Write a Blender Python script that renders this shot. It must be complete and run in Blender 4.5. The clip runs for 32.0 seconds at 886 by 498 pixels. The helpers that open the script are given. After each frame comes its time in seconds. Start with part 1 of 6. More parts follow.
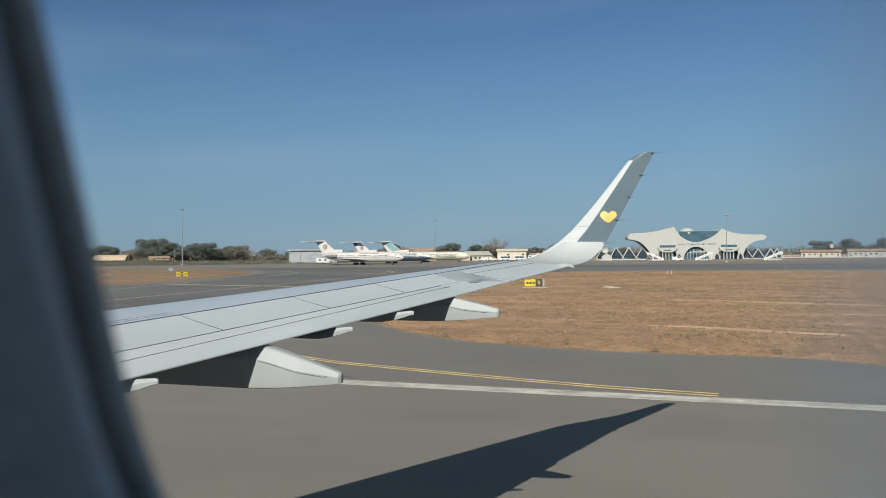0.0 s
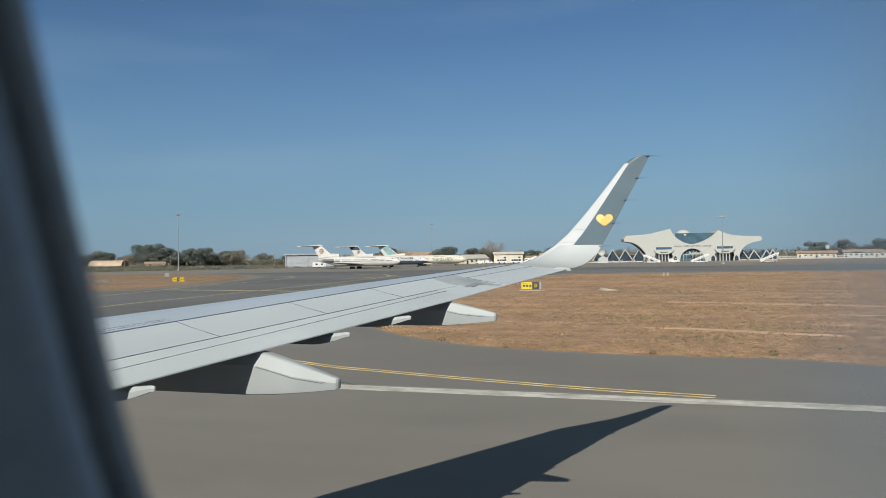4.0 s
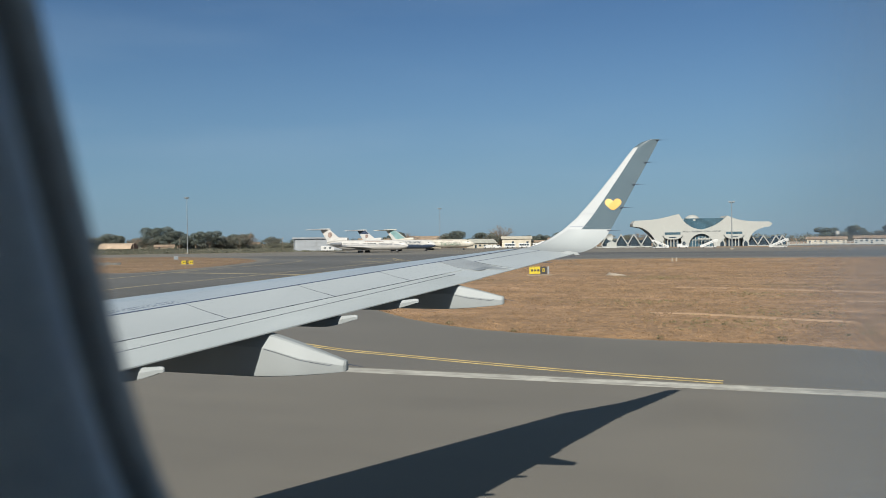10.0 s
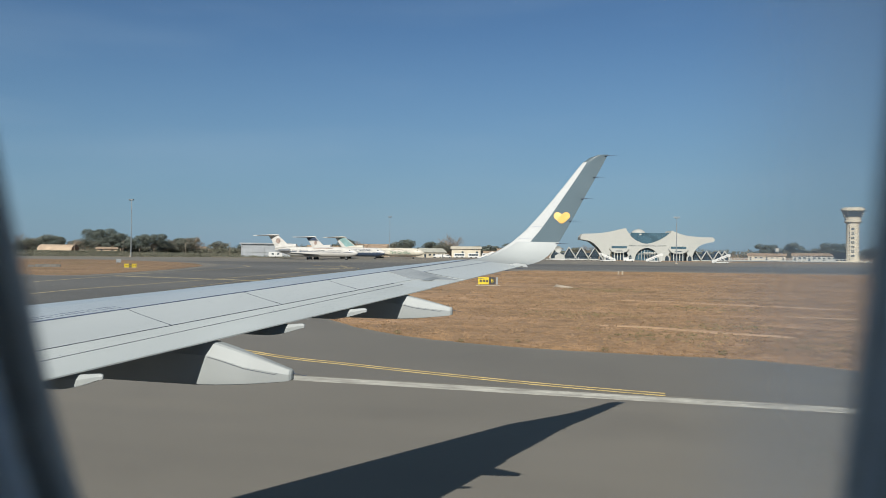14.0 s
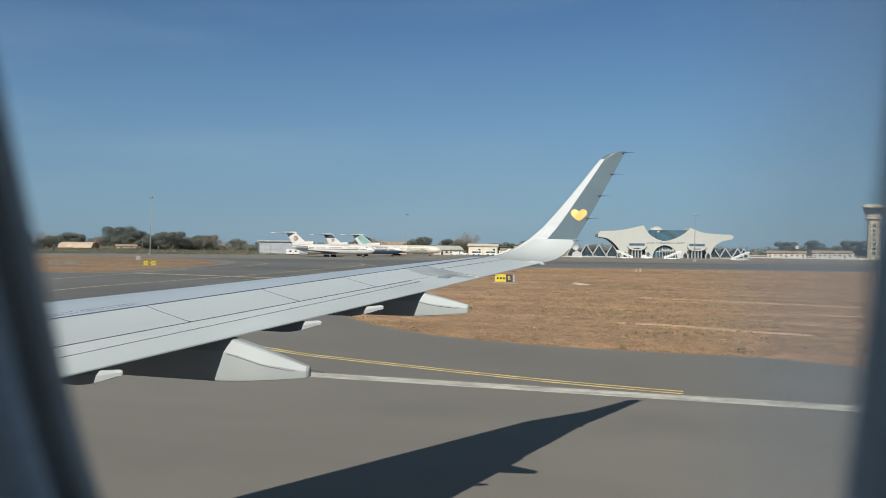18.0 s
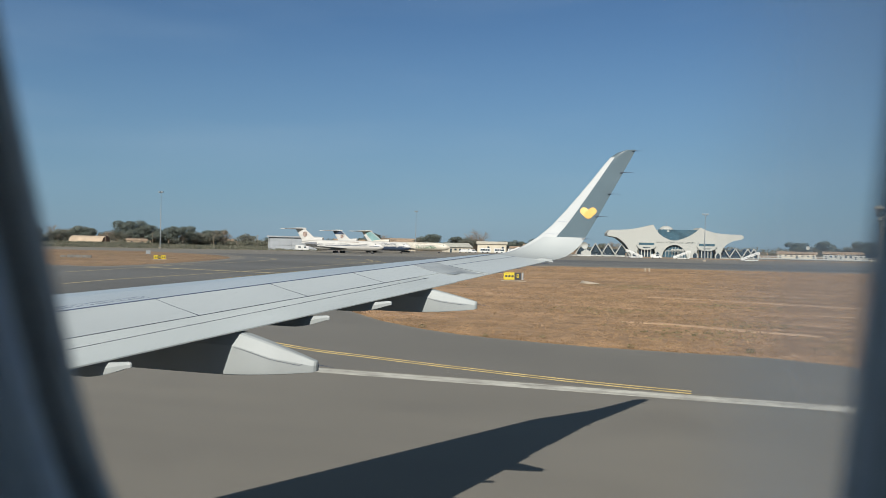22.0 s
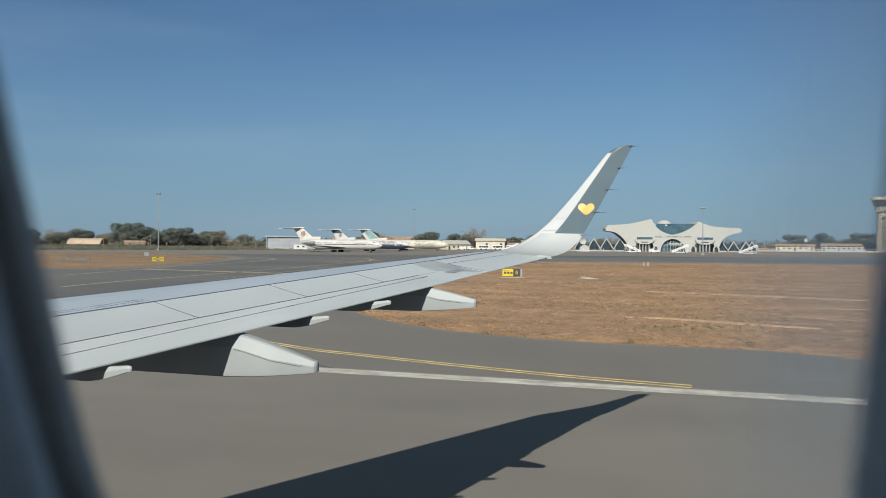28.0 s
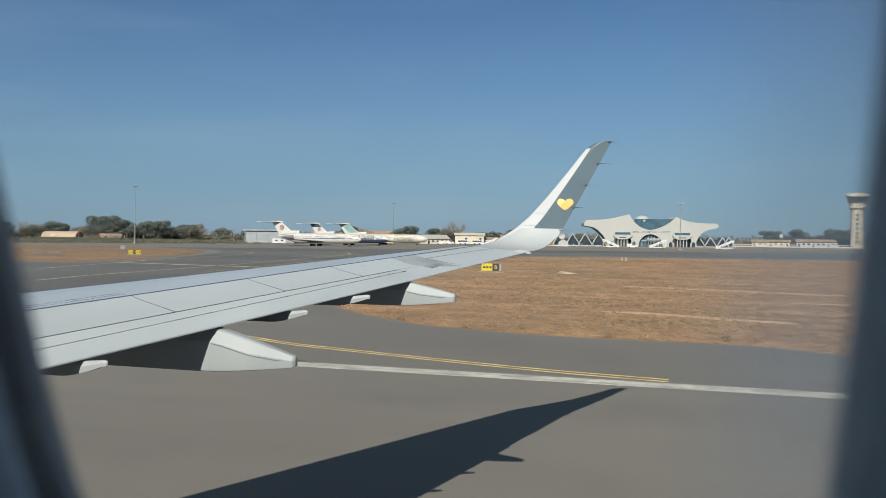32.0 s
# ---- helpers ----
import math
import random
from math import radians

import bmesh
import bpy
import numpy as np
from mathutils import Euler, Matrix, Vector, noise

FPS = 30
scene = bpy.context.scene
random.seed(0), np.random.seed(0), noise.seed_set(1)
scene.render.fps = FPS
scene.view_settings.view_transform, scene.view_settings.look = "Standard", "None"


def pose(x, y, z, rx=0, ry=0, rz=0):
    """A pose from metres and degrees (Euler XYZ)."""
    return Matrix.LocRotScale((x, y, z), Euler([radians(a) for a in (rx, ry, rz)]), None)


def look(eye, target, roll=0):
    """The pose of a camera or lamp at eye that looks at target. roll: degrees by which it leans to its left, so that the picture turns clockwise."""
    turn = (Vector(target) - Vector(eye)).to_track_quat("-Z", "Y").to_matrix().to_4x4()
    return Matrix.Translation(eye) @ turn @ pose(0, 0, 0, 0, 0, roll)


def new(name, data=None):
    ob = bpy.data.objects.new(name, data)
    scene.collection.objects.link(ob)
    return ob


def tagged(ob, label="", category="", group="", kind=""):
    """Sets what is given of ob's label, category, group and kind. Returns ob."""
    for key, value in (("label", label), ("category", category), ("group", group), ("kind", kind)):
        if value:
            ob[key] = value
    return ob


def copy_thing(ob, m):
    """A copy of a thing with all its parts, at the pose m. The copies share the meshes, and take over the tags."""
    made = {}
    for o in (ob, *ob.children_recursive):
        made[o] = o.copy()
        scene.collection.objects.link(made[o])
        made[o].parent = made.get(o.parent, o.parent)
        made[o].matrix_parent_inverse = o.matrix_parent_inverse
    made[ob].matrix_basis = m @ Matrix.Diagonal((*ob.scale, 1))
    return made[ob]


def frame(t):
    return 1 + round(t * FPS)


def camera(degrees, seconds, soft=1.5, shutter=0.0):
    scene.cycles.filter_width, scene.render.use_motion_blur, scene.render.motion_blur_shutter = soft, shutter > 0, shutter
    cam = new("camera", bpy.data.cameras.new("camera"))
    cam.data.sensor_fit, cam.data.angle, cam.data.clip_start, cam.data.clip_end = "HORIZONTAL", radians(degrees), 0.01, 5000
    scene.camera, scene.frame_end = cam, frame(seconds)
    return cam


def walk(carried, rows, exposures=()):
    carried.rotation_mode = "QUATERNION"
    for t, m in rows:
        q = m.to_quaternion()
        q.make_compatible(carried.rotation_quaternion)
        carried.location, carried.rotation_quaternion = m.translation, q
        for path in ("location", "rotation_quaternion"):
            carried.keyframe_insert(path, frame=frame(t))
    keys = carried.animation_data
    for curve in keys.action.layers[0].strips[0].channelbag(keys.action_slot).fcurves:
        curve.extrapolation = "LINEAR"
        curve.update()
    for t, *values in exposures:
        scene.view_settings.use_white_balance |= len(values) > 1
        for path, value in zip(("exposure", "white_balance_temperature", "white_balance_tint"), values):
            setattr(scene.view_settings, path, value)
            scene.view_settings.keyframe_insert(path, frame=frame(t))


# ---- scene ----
# Right-hand cabin window of an airliner that stands on a runway: x points to its tail, y out over the wing, z up.
cam = camera(57.3, 32.0, 0.7)
PATH = [  # seconds, place in metres, turn, tilt, lean in degrees
    (0, -0.0084, 1.6498, 4.5901, 19.081, 0.316, -0.491),
    (0.5, -0.0079, 1.6499, 4.5918, 19.121, 0.169, -0.704),
    (1, -0.0101, 1.6499, 4.5935, 18.873, 0.194, 0.054),
    (1.5, -0.0119, 1.6499, 4.5952, 18.654, 0.037, -0.091),
    (2, -0.0085, 1.6500, 4.5969, 19.199, 0.360, -0.585),
    (2.5, -0.0093, 1.6500, 4.5987, 19.303, 0.640, -0.118),
    (4.5, -0.0108, 1.6501, 4.6057, 18.736, 0.512, -1.026),
    (5, -0.0125, 1.6501, 4.6074, 18.599, 0.441, -0.720),
    (5.5, -0.0087, 1.6501, 4.6025, 18.904, 0.432, -0.565),
    (6, -0.0070, 1.6500, 4.5975, 18.679, 0.243, -0.758),
    (6.5, -0.0045, 1.6500, 4.5926, 18.711, 0.263, -1.019),
    (7, -0.0025, 1.6499, 4.5876, 18.675, 0.351, -1.075),
    (7.5, -0.0063, 1.6500, 4.5984, 18.968, 0.572, -1.061),
    (8, -0.0086, 1.6500, 4.6093, 18.213, 0.131, -0.974),
    (8.5, -0.0091, 1.6499, 4.6167, 18.205, 0.178, -1.630),
    (9, -0.0084, 1.6497, 4.6241, 18.292, -0.422, -1.533),
    (9.5, -0.0073, 1.6498, 4.6091, 19.058, -0.985, -0.803),
    (10, -0.0064, 1.6499, 4.5941, 19.417, -0.549, -0.635),
    (10.5, -0.0099, 1.6499, 4.5949, 19.064, -0.687, -0.582),
    (11, -0.0098, 1.6500, 4.6006, 16.363, 0.280, 1.378),
    (11.5, -0.0066, 1.6500, 4.6023, 15.443, 0.892, 1.893),
    (12, -0.0061, 1.6503, 4.6049, 15.940, 0.804, 1.665),
    (12.5, -0.0057, 1.6507, 4.6076, 15.670, 0.212, 0.688),
    (13, -0.0044, 1.6510, 4.6103, 15.516, -0.545, -0.039),
    (13.5, -0.0045, 1.6506, 4.6101, 15.635, 0.086, 0.429),
    (15.5, -0.0038, 1.6493, 4.6093, 16.056, 0.088, 0.759),
    (16, -0.0029, 1.6489, 4.6091, 15.893, -0.369, 0.569),
    (16.5, -0.0003, 1.6486, 4.6089, 16.458, -0.111, -0.022),
    (17, -0.0037, 1.6482, 4.6086, 16.260, -0.442, 0.388),
    (17.5, -0.0026, 1.6483, 4.6084, 16.618, -0.246, 0.419),
    (18, -0.0006, 1.6484, 4.6081, 17.050, -0.112, 0.638),
    (18.5, -0.0008, 1.6484, 4.6078, 17.125, -0.098, 0.992),
    (19, -0.0018, 1.6485, 4.6076, 16.979, -0.035, 0.978),
    (19.5, -0.0018, 1.6486, 4.6073, 17.175, -0.202, 1.087),
    (20, -0.0018, 1.6487, 4.6070, 17.410, -0.040, 1.023),
    (20.5, -0.0012, 1.6490, 4.6045, 17.450, -0.284, 0.937),
    (21, -0.0003, 1.6493, 4.6020, 17.550, -0.256, 1.022),
    (21.5, 0.0014, 1.6496, 4.5995, 17.709, -0.079, 1.126),
    (22, 0.0020, 1.6499, 4.5970, 17.676, -0.310, 1.217),
    (22.5, 0.0006, 1.6503, 4.5965, 17.820, -0.293, 1.097),
    (23, 0.0009, 1.6506, 4.5960, 18.258, -0.232, 1.380),
    (23.5, 0.0016, 1.6509, 4.5954, 18.340, -0.038, 1.380),
    (24, -0.0003, 1.6513, 4.5949, 18.007, 0.154, 1.002),
    (24.5, -0.0014, 1.6516, 4.5943, 17.868, 0.391, 1.125),
    (25, -0.0004, 1.6519, 4.5938, 17.992, 0.459, 0.930),
    (25.5, -0.0006, 1.6513, 4.6000, 17.957, 0.245, 1.131),
    (26, -0.0011, 1.6508, 4.6061, 17.887, 0.090, 1.167),
    (26.5, 0.0011, 1.6502, 4.6123, 16.801, -0.535, -0.578),
    (28.5, 0.0005, 1.6501, 4.6086, 17.604, -0.497, 0.642),
    (29, 0.0005, 1.6501, 4.6076, 17.022, -0.788, 0.864),
    (29.5, -0.0014, 1.6500, 4.6089, 16.851, -0.737, 0.803),
    (30, -0.0007, 1.6500, 4.6102, 17.029, -0.574, 0.453),
    (30.5, -0.0019, 1.6499, 4.6115, 16.706, -0.430, 0.323),
    (31, -0.0024, 1.6499, 4.6128, 16.474, -0.617, 0.258),
    (31.5, -0.0008, 1.6499, 4.6128, 16.775, -0.188, 0.192),
    (32, -0.0007, 1.6499, 4.6128, 16.095, -0.874, 0.599),
]
walk(cam, [(t, pose(x, y, z, 90 + tilt, 0, turn) @ pose(0, 0, 0, 0, 0, lean)) for t, x, y, z, turn, tilt, lean in PATH],
     exposures=[(0, 0.55), (32, 0.55)])
cam.data.dof.use_dof, cam.data.dof.focus_distance, cam.data.dof.aperture_fstop = True, 18.0, 4.2

# ---- light ----
SUN_UP, SUN_AFT = 32.6, -0.02  # degrees; sideways lean of the light
world = bpy.data.worlds.new("sky")
scene.world = world
world.use_nodes = True
wn, wl = world.node_tree.nodes, world.node_tree.links
sky = wn.new("ShaderNodeTexSky")
sky.sky_type, sky.sun_disc = "NISHITA", False
sky.sun_elevation, sky.sun_rotation = radians(SUN_UP), radians(180)
sky.air_density, sky.dust_density, sky.ozone_density = 1.0, 0.2, 3.0
# thin high haze and a few faint wisps over the clear sky
tc, mp, wisp = wn.new("ShaderNodeTexCoord"), wn.new("ShaderNodeMapping"), wn.new("ShaderNodeTexNoise")
mp.inputs["Scale"].default_value = (1.2, 1.2, 9)
wisp.inputs["Scale"].default_value, wisp.inputs["Detail"].default_value = 2.2, 7
wl.new(tc.outputs["Generated"], mp.inputs[0])
wl.new(mp.outputs[0], wisp.inputs["Vector"])
wr = wn.new("ShaderNodeValToRGB")
wr.color_ramp.elements[0].position, wr.color_ramp.elements[1].position = 0.47, 0.80
wr.color_ramp.elements[1].color = (0.15, 0.15, 0.15, 1)
wl.new(wisp.outputs[0], wr.inputs[0])
sep, veil = wn.new("ShaderNodeSeparateXYZ"), wn.new("ShaderNodeMapRange")
veil.interpolation_type = "SMOOTHSTEP"
for i, v in zip((1, 2, 3, 4), (-0.02, 0.30, 0.72, 0.0)):
    veil.inputs[i].default_value = v
wl.new(tc.outputs["Generated"], sep.inputs[0])
wl.new(sep.outputs[2], veil.inputs[0])
haze, high = wn.new("ShaderNodeMix"), wn.new("ShaderNodeMix")
for node, colour in ((haze, (3.25, 5.25, 7.25, 1)), (high, (8.0, 8.8, 9.6, 1))):
    node.data_type = "RGBA"
    node.inputs[7].default_value = colour
wl.new(veil.outputs[0], haze.inputs[0])
wl.new(sky.outputs[0], haze.inputs[6])
wl.new(wr.outputs[0], high.inputs[0])
wl.new(haze.outputs[2], high.inputs[6])
# whiter haze over the upper sky
up_veil, pale = wn.new("ShaderNodeMapRange"), wn.new("ShaderNodeMix")
up_veil.interpolation_type = "SMOOTHSTEP"
for i, v in zip((1, 2, 3, 4), (0.30, 0.75, 0.0, 0.65)):
    up_veil.inputs[i].default_value = v
wl.new(sep.outputs[2], up_veil.inputs[0])
pale.data_type, pale.inputs[7].default_value = "RGBA", (4.0, 4.2, 4.1, 1)
wl.new(up_veil.outputs[0], pale.inputs[0])
wl.new(high.outputs[2], pale.inputs[6])
# deeper blue with height
rise, deep = wn.new("ShaderNodeMapRange"), wn.new("ShaderNodeMix")
for i, v in zip((1, 2, 3, 4), (0.10, 0.26, 0.0, 1.0)):
    rise.inputs[i].default_value = v
wl.new(sep.outputs[2], rise.inputs[0])
deep.data_type, deep.blend_type, deep.inputs[7].default_value = "RGBA", "MULTIPLY", (0.87, 0.96, 1.02, 1)
wl.new(rise.outputs[0], deep.inputs[0])
wl.new(pale.outputs[2], deep.inputs[6])
tint = wn.new("ShaderNodeMix")
tint.data_type, tint.blend_type = "RGBA", "MULTIPLY"
tint.inputs[0].default_value, tint.inputs[7].default_value = 1.0, (0.875, 1.01, 1.115, 1)
wl.new(deep.outputs[2], tint.inputs[6])
wl.new(tint.outputs[2], wn["Background"].inputs[0])
wn["Background"].inputs[1].default_value = 0.0395
sun = new("sun", bpy.data.lights.new("sun", "SUN"))
sun.data.energy, sun.data.angle, sun.data.color = 5.0, radians(0.53), (1.0, 0.95, 0.86)
sun.matrix_world = look((-SUN_AFT * 50, -math.cos(radians(SUN_UP)) * 60, math.sin(radians(SUN_UP)) * 60), (0, 0, 0))


# ---- materials ----
def material(name, base, rough=0.6, metal=0.0, vary=0.12, scale=4.0, fine=60.0, bump=0.02, stretch=(1, 1, 1), dark=None, spots=0.0, coat=0.0, island=0.0):
    """A procedural surface: two scales of colour change, uneven gloss, fine relief."""
    m = bpy.data.materials.new(name)
    m.use_nodes = True
    n, l = m.node_tree.nodes, m.node_tree.links
    b = n["Principled BSDF"]
    b.inputs["Metallic"].default_value = metal
    b.inputs["Coat Weight"].default_value = coat
    tc, mp = n.new("ShaderNodeTexCoord"), n.new("ShaderNodeMapping")
    mp.inputs["Scale"].default_value = stretch
    l.new(tc.outputs["Object"], mp.inputs[0])
    big, small = n.new("ShaderNodeTexNoise"), n.new("ShaderNodeTexNoise")
    for t, s, d in ((big, scale, 5), (small, fine, 3)):
        t.inputs["Scale"].default_value, t.inputs["Detail"].default_value = s, d
        l.new(mp.outputs[0], t.inputs["Vector"])
    ramp = n.new("ShaderNodeValToRGB")
    lo = dark or tuple(c * (1 - 2.2 * vary) for c in base)
    hi = tuple(min(1, c * (1 + 1.4 * vary)) for c in base)
    ramp.color_ramp.elements[0].color, ramp.color_ramp.elements[0].position = (*lo, 1), 0.3
    ramp.color_ramp.elements[1].color, ramp.color_ramp.elements[1].position = (*hi, 1), 0.7
    l.new(big.outputs[0], ramp.inputs[0])
    mix = n.new("ShaderNodeMix")
    mix.data_type, mix.blend_type = "RGBA", "OVERLAY"
    mix.inputs[0].default_value = 0.25 + spots
    l.new(ramp.outputs[0], mix.inputs[6])
    l.new(small.outputs[0], mix.inputs[7])
    last = mix.outputs[2]
    if island:
        geo, hsv, mr = n.new("ShaderNodeNewGeometry"), n.new("ShaderNodeHueSaturation"), n.new("ShaderNodeMapRange")
        mr.inputs[3].default_value, mr.inputs[4].default_value = 1 - island, 1 + island
        l.new(geo.outputs["Random Per Island"], mr.inputs[0])
        l.new(mr.outputs[0], hsv.inputs["Value"])
        l.new(last, hsv.inputs["Color"])
        last = hsv.outputs[0]
    l.new(last, b.inputs["Base Color"])
    rr = n.new("ShaderNodeMapRange")
    rr.inputs[3].default_value, rr.inputs[4].default_value = rough * 0.85, min(1, rough * 1.2)
    l.new(small.outputs[0], rr.inputs[0])
    l.new(rr.outputs[0], b.inputs["Roughness"])
    if bump:
        bp = n.new("ShaderNodeBump")
        bp.inputs["Strength"].default_value, bp.inputs["Distance"].default_value = 0.6, bump
        l.new(small.outputs[0], bp.inputs["Height"])
        l.new(bp.outputs[0], b.inputs["Normal"])
    return m


WING = material("wing_paint", (0.385, 0.41, 0.408), 0.36, 0.0, 0.05, 0.7, 30, 0.0002, (1, 0.35, 1), spots=-0.19)
WING_FRONT = material("wing_skin_metal_grey", (0.33, 0.37, 0.395), 0.3, 0.05, 0.03, 0.9, 40, 0.0001, (1, 0.3, 1), spots=-0.21)
PANEL_DARK = material("worn_panel_grey", (0.19, 0.21, 0.22), 0.5, 0, 0.1, 2, 60, 0.0003)
PANEL_GREY = material("walkway_grey", (0.262, 0.282, 0.292), 0.5, 0, 0.08, 2, 60, 0.001)
FLAP = material("flap_paint", (0.405, 0.43, 0.42), 0.38, 0, 0.06, 1.2, 40, 0.0002, (1, 0.3, 1), spots=-0.19)
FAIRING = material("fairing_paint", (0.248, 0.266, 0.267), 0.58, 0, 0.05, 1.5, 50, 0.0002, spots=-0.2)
WHITE = material("white_gloss_paint", (0.40, 0.41, 0.41), 0.18, 0, 0.03, 2, 30, 0.0001, coat=0.3, spots=-0.2)
SLATE = material("slate_gloss_paint", (0.080, 0.109, 0.125), 0.14, 0, 0.05, 1.5, 60, 0.0001, spots=-0.18)
SEALANT = material("navy_sealant", (0.06, 0.08, 0.14), 0.6, 0, 0.15, 8, 60, 0)
GAP = material("dark_seal", (0.035, 0.045, 0.07), 0.7, 0, 0.2, 20, 90, 0)
METAL = material("bare_metal", (0.55, 0.56, 0.57), 0.3, 0.9, 0.08, 8, 60, 0.0005)
HEART = material("yellow_decal", (0.50, 0.33, 0.085), 0.3, 0, 0.2, 1.6, 30, 0, dark=(0.45, 0.20, 0.03))
HEART_PALE = material("pale_yellow_decal", (0.56, 0.42, 0.16), 0.3, 0, 0.2, 1.6, 30, 0, dark=(0.50, 0.31, 0.07))
MARK = material("stencil_ink", (0.15, 0.18, 0.23), 0.6, 0, 0.2, 20, 90, 0)
TRIM = material("cabin_lining", (0.40, 0.53, 0.66), 0.55, 0, 0.05, 6, 120, 0.0004)
CABIN = material("cabin_white", (0.72, 0.73, 0.74), 0.6, 0, 0.04, 4, 90, 0.0004)
STEEL_GEAR = material("gear_steel", (0.45, 0.46, 0.47), 0.4, 0.6, 0.08, 4, 40, 0.0005)
RUBBER = material("window_seal", (0.02, 0.024, 0.03), 0.6, 0, 0.2, 20, 100, 0.0005)
LIP = material("window_lip", (0.28, 0.33, 0.36), 0.5, 0, 0.06, 10, 100, 0.0003)


def asphalt_material(name, base):
    """Weathered asphalt: broad stains, lengthwise rubber streaks, fine aggregate and pale specks."""
    m = material(name, base, 0.85, 0, 0.06, 0.09, 30.0, 0.001, (0.8, 1, 1), spots=0.02)
    n, l = m.node_tree.nodes, m.node_tree.links
    b = n["Principled BSDF"]
    col = b.inputs["Base Color"].links[0].from_socket
    tc = n.new("ShaderNodeTexCoord")
    for stretch, scale, lo, hi, dark, light in (((0.012, 1, 1), 0.9, 0.45, 0.75, (1, 1, 1), (0.945, 0.945, 0.95)), ((0.05, 0.6, 1), 0.5, 0.55, 0.75, (1, 1, 1), (1.06, 1.055, 1.04)), ((1, 1, 1), 7.0, 0.72, 0.80, (1, 1, 1), (1.5, 1.5, 1.45)), ((1, 1, 1), 0.35, 0.35, 0.5, (0.955, 0.955, 0.96), (1, 1, 1))):
        mp, tx, rp, mx = n.new("ShaderNodeMapping"), n.new("ShaderNodeTexNoise"), n.new("ShaderNodeValToRGB"), n.new("ShaderNodeMix")
        mp.inputs["Scale"].default_value = stretch
        tx.inputs["Scale"].default_value, tx.inputs["Detail"].default_value = scale, 6
        l.new(tc.outputs["Object"], mp.inputs[0])
        l.new(mp.outputs[0], tx.inputs["Vector"])
        l.new(tx.outputs[0], rp.inputs[0])
        rp.color_ramp.elements[0].position, rp.color_ramp.elements[1].position = lo, hi
        rp.color_ramp.elements[0].color, rp.color_ramp.elements[1].color = (*dark, 1), (*light, 1)
        mx.data_type, mx.blend_type = "RGBA", "MULTIPLY"
        mx.inputs[0].default_value = 1.0
        l.new(col, mx.inputs[6])
        l.new(rp.outputs[0], mx.inputs[7])
        col = mx.outputs[2]
    l.new(col, b.inputs["Base Color"])
    return m


ASPHALT = asphalt_material("asphalt", (0.143, 0.131, 0.110))
ASPHALT_EDGE = asphalt_material("shoulder_asphalt", (0.126, 0.117, 0.101))
WINGTIP = material("wing_tip_paint", (0.272, 0.290, 0.292), 0.55, 0, 0.04, 1.0, 40, 0.0001, spots=-0.2)
ASPHALT_FAR = material("taxiway_asphalt", (0.096, 0.094, 0.088), 0.85, 0, 0.14, 0.03, 1.5, 0.006, (0.4, 1, 1), spots=0.2)
APRON = material("apron_concrete", (0.16, 0.14, 0.11), 0.85, 0, 0.12, 0.03, 0.8, 0.004)
PAINT_W = material("runway_white_paint", (0.40, 0.385, 0.335), 0.7, 0, 0.16, 2.2, 14, 0.004, (0.35, 1, 1), dark=(0.22, 0.205, 0.175), spots=0.35)
PAINT_Y = material("taxi_yellow_paint", (0.52, 0.385, 0.15), 0.7, 0, 0.15, 1.2, 14, 0.003, spots=0.2)
PAINT_OLD = material("faded_taxi_paint", (0.34, 0.28, 0.165), 0.8, 0, 0.15, 0.8, 8, 0.003, spots=0.2)
CONCRETE = material("concrete", (0.28, 0.24, 0.185), 0.85, 0, 0.15, 1.5, 12, 0.01)
SOIL = material("bare_soil", (0.41, 0.272, 0.168), 0.95, 0, 0.14, 0.4, 6, 0.02, (0.2, 1, 1))


# ---- building blocks ----
def thing(name, at, rz=0, label="", category="", group="", kind=""):
    ob = new(name)
    ob.empty_display_size = 0.1
    ob.matrix_basis = pose(*at, 0, 0, rz)
    return tagged(ob, label, category, group, kind)


def part(name, bm, mat, parent=None, label="", smooth=False):
    """Links a bmesh, or a list (verts, faces), as one mesh object under a thing or a part."""
    me = bpy.data.meshes.new(name)
    if isinstance(bm, tuple):
        me.from_pydata(bm[0], [], bm[1])
    else:
        bm.to_mesh(me)
        bm.free()
    for k in mat if isinstance(mat, list) else [mat]:
        me.materials.append(k)
    if smooth:
        me.polygons.foreach_set("use_smooth", [True] * len(me.polygons))
        me.set_sharp_from_angle(angle=radians(38 if smooth is True else smooth))
    ob = new(name, me)
    ob.parent = parent
    return tagged(ob, label)


def block(x0, x1, y0, y1, z0, z1, bevel=0.0, bm=None):
    own = bm is None
    bm = bm or bmesh.new()
    vs = bmesh.ops.create_cube(bm, size=1)["verts"]
    for v in vs:
        v.co = Vector(((x0 + x1) / 2 + v.co.x * (x1 - x0), (y0 + y1) / 2 + v.co.y * (y1 - y0), (z0 + z1) / 2 + v.co.z * (z1 - z0)))
    if bevel and own:
        bmesh.ops.bevel(bm, geom=bm.edges[:], offset=bevel, segments=2, affect="EDGES")
    return bm


def rod(a, b, r0, r1=None, seg=10, bm=None):
    """A tapered round bar from a to b."""
    bm = bm or bmesh.new()
    a, b = Vector(a), Vector(b)
    r1 = r0 if r1 is None else r1
    m = Matrix.Translation((a + b) / 2) @ (b - a).to_track_quat("Z", "Y").to_matrix().to_4x4()
    bmesh.ops.create_cone(bm, cap_ends=True, segments=seg, radius1=r0, radius2=max(r1, 1e-4), depth=(b - a).length, matrix=m)
    return bm


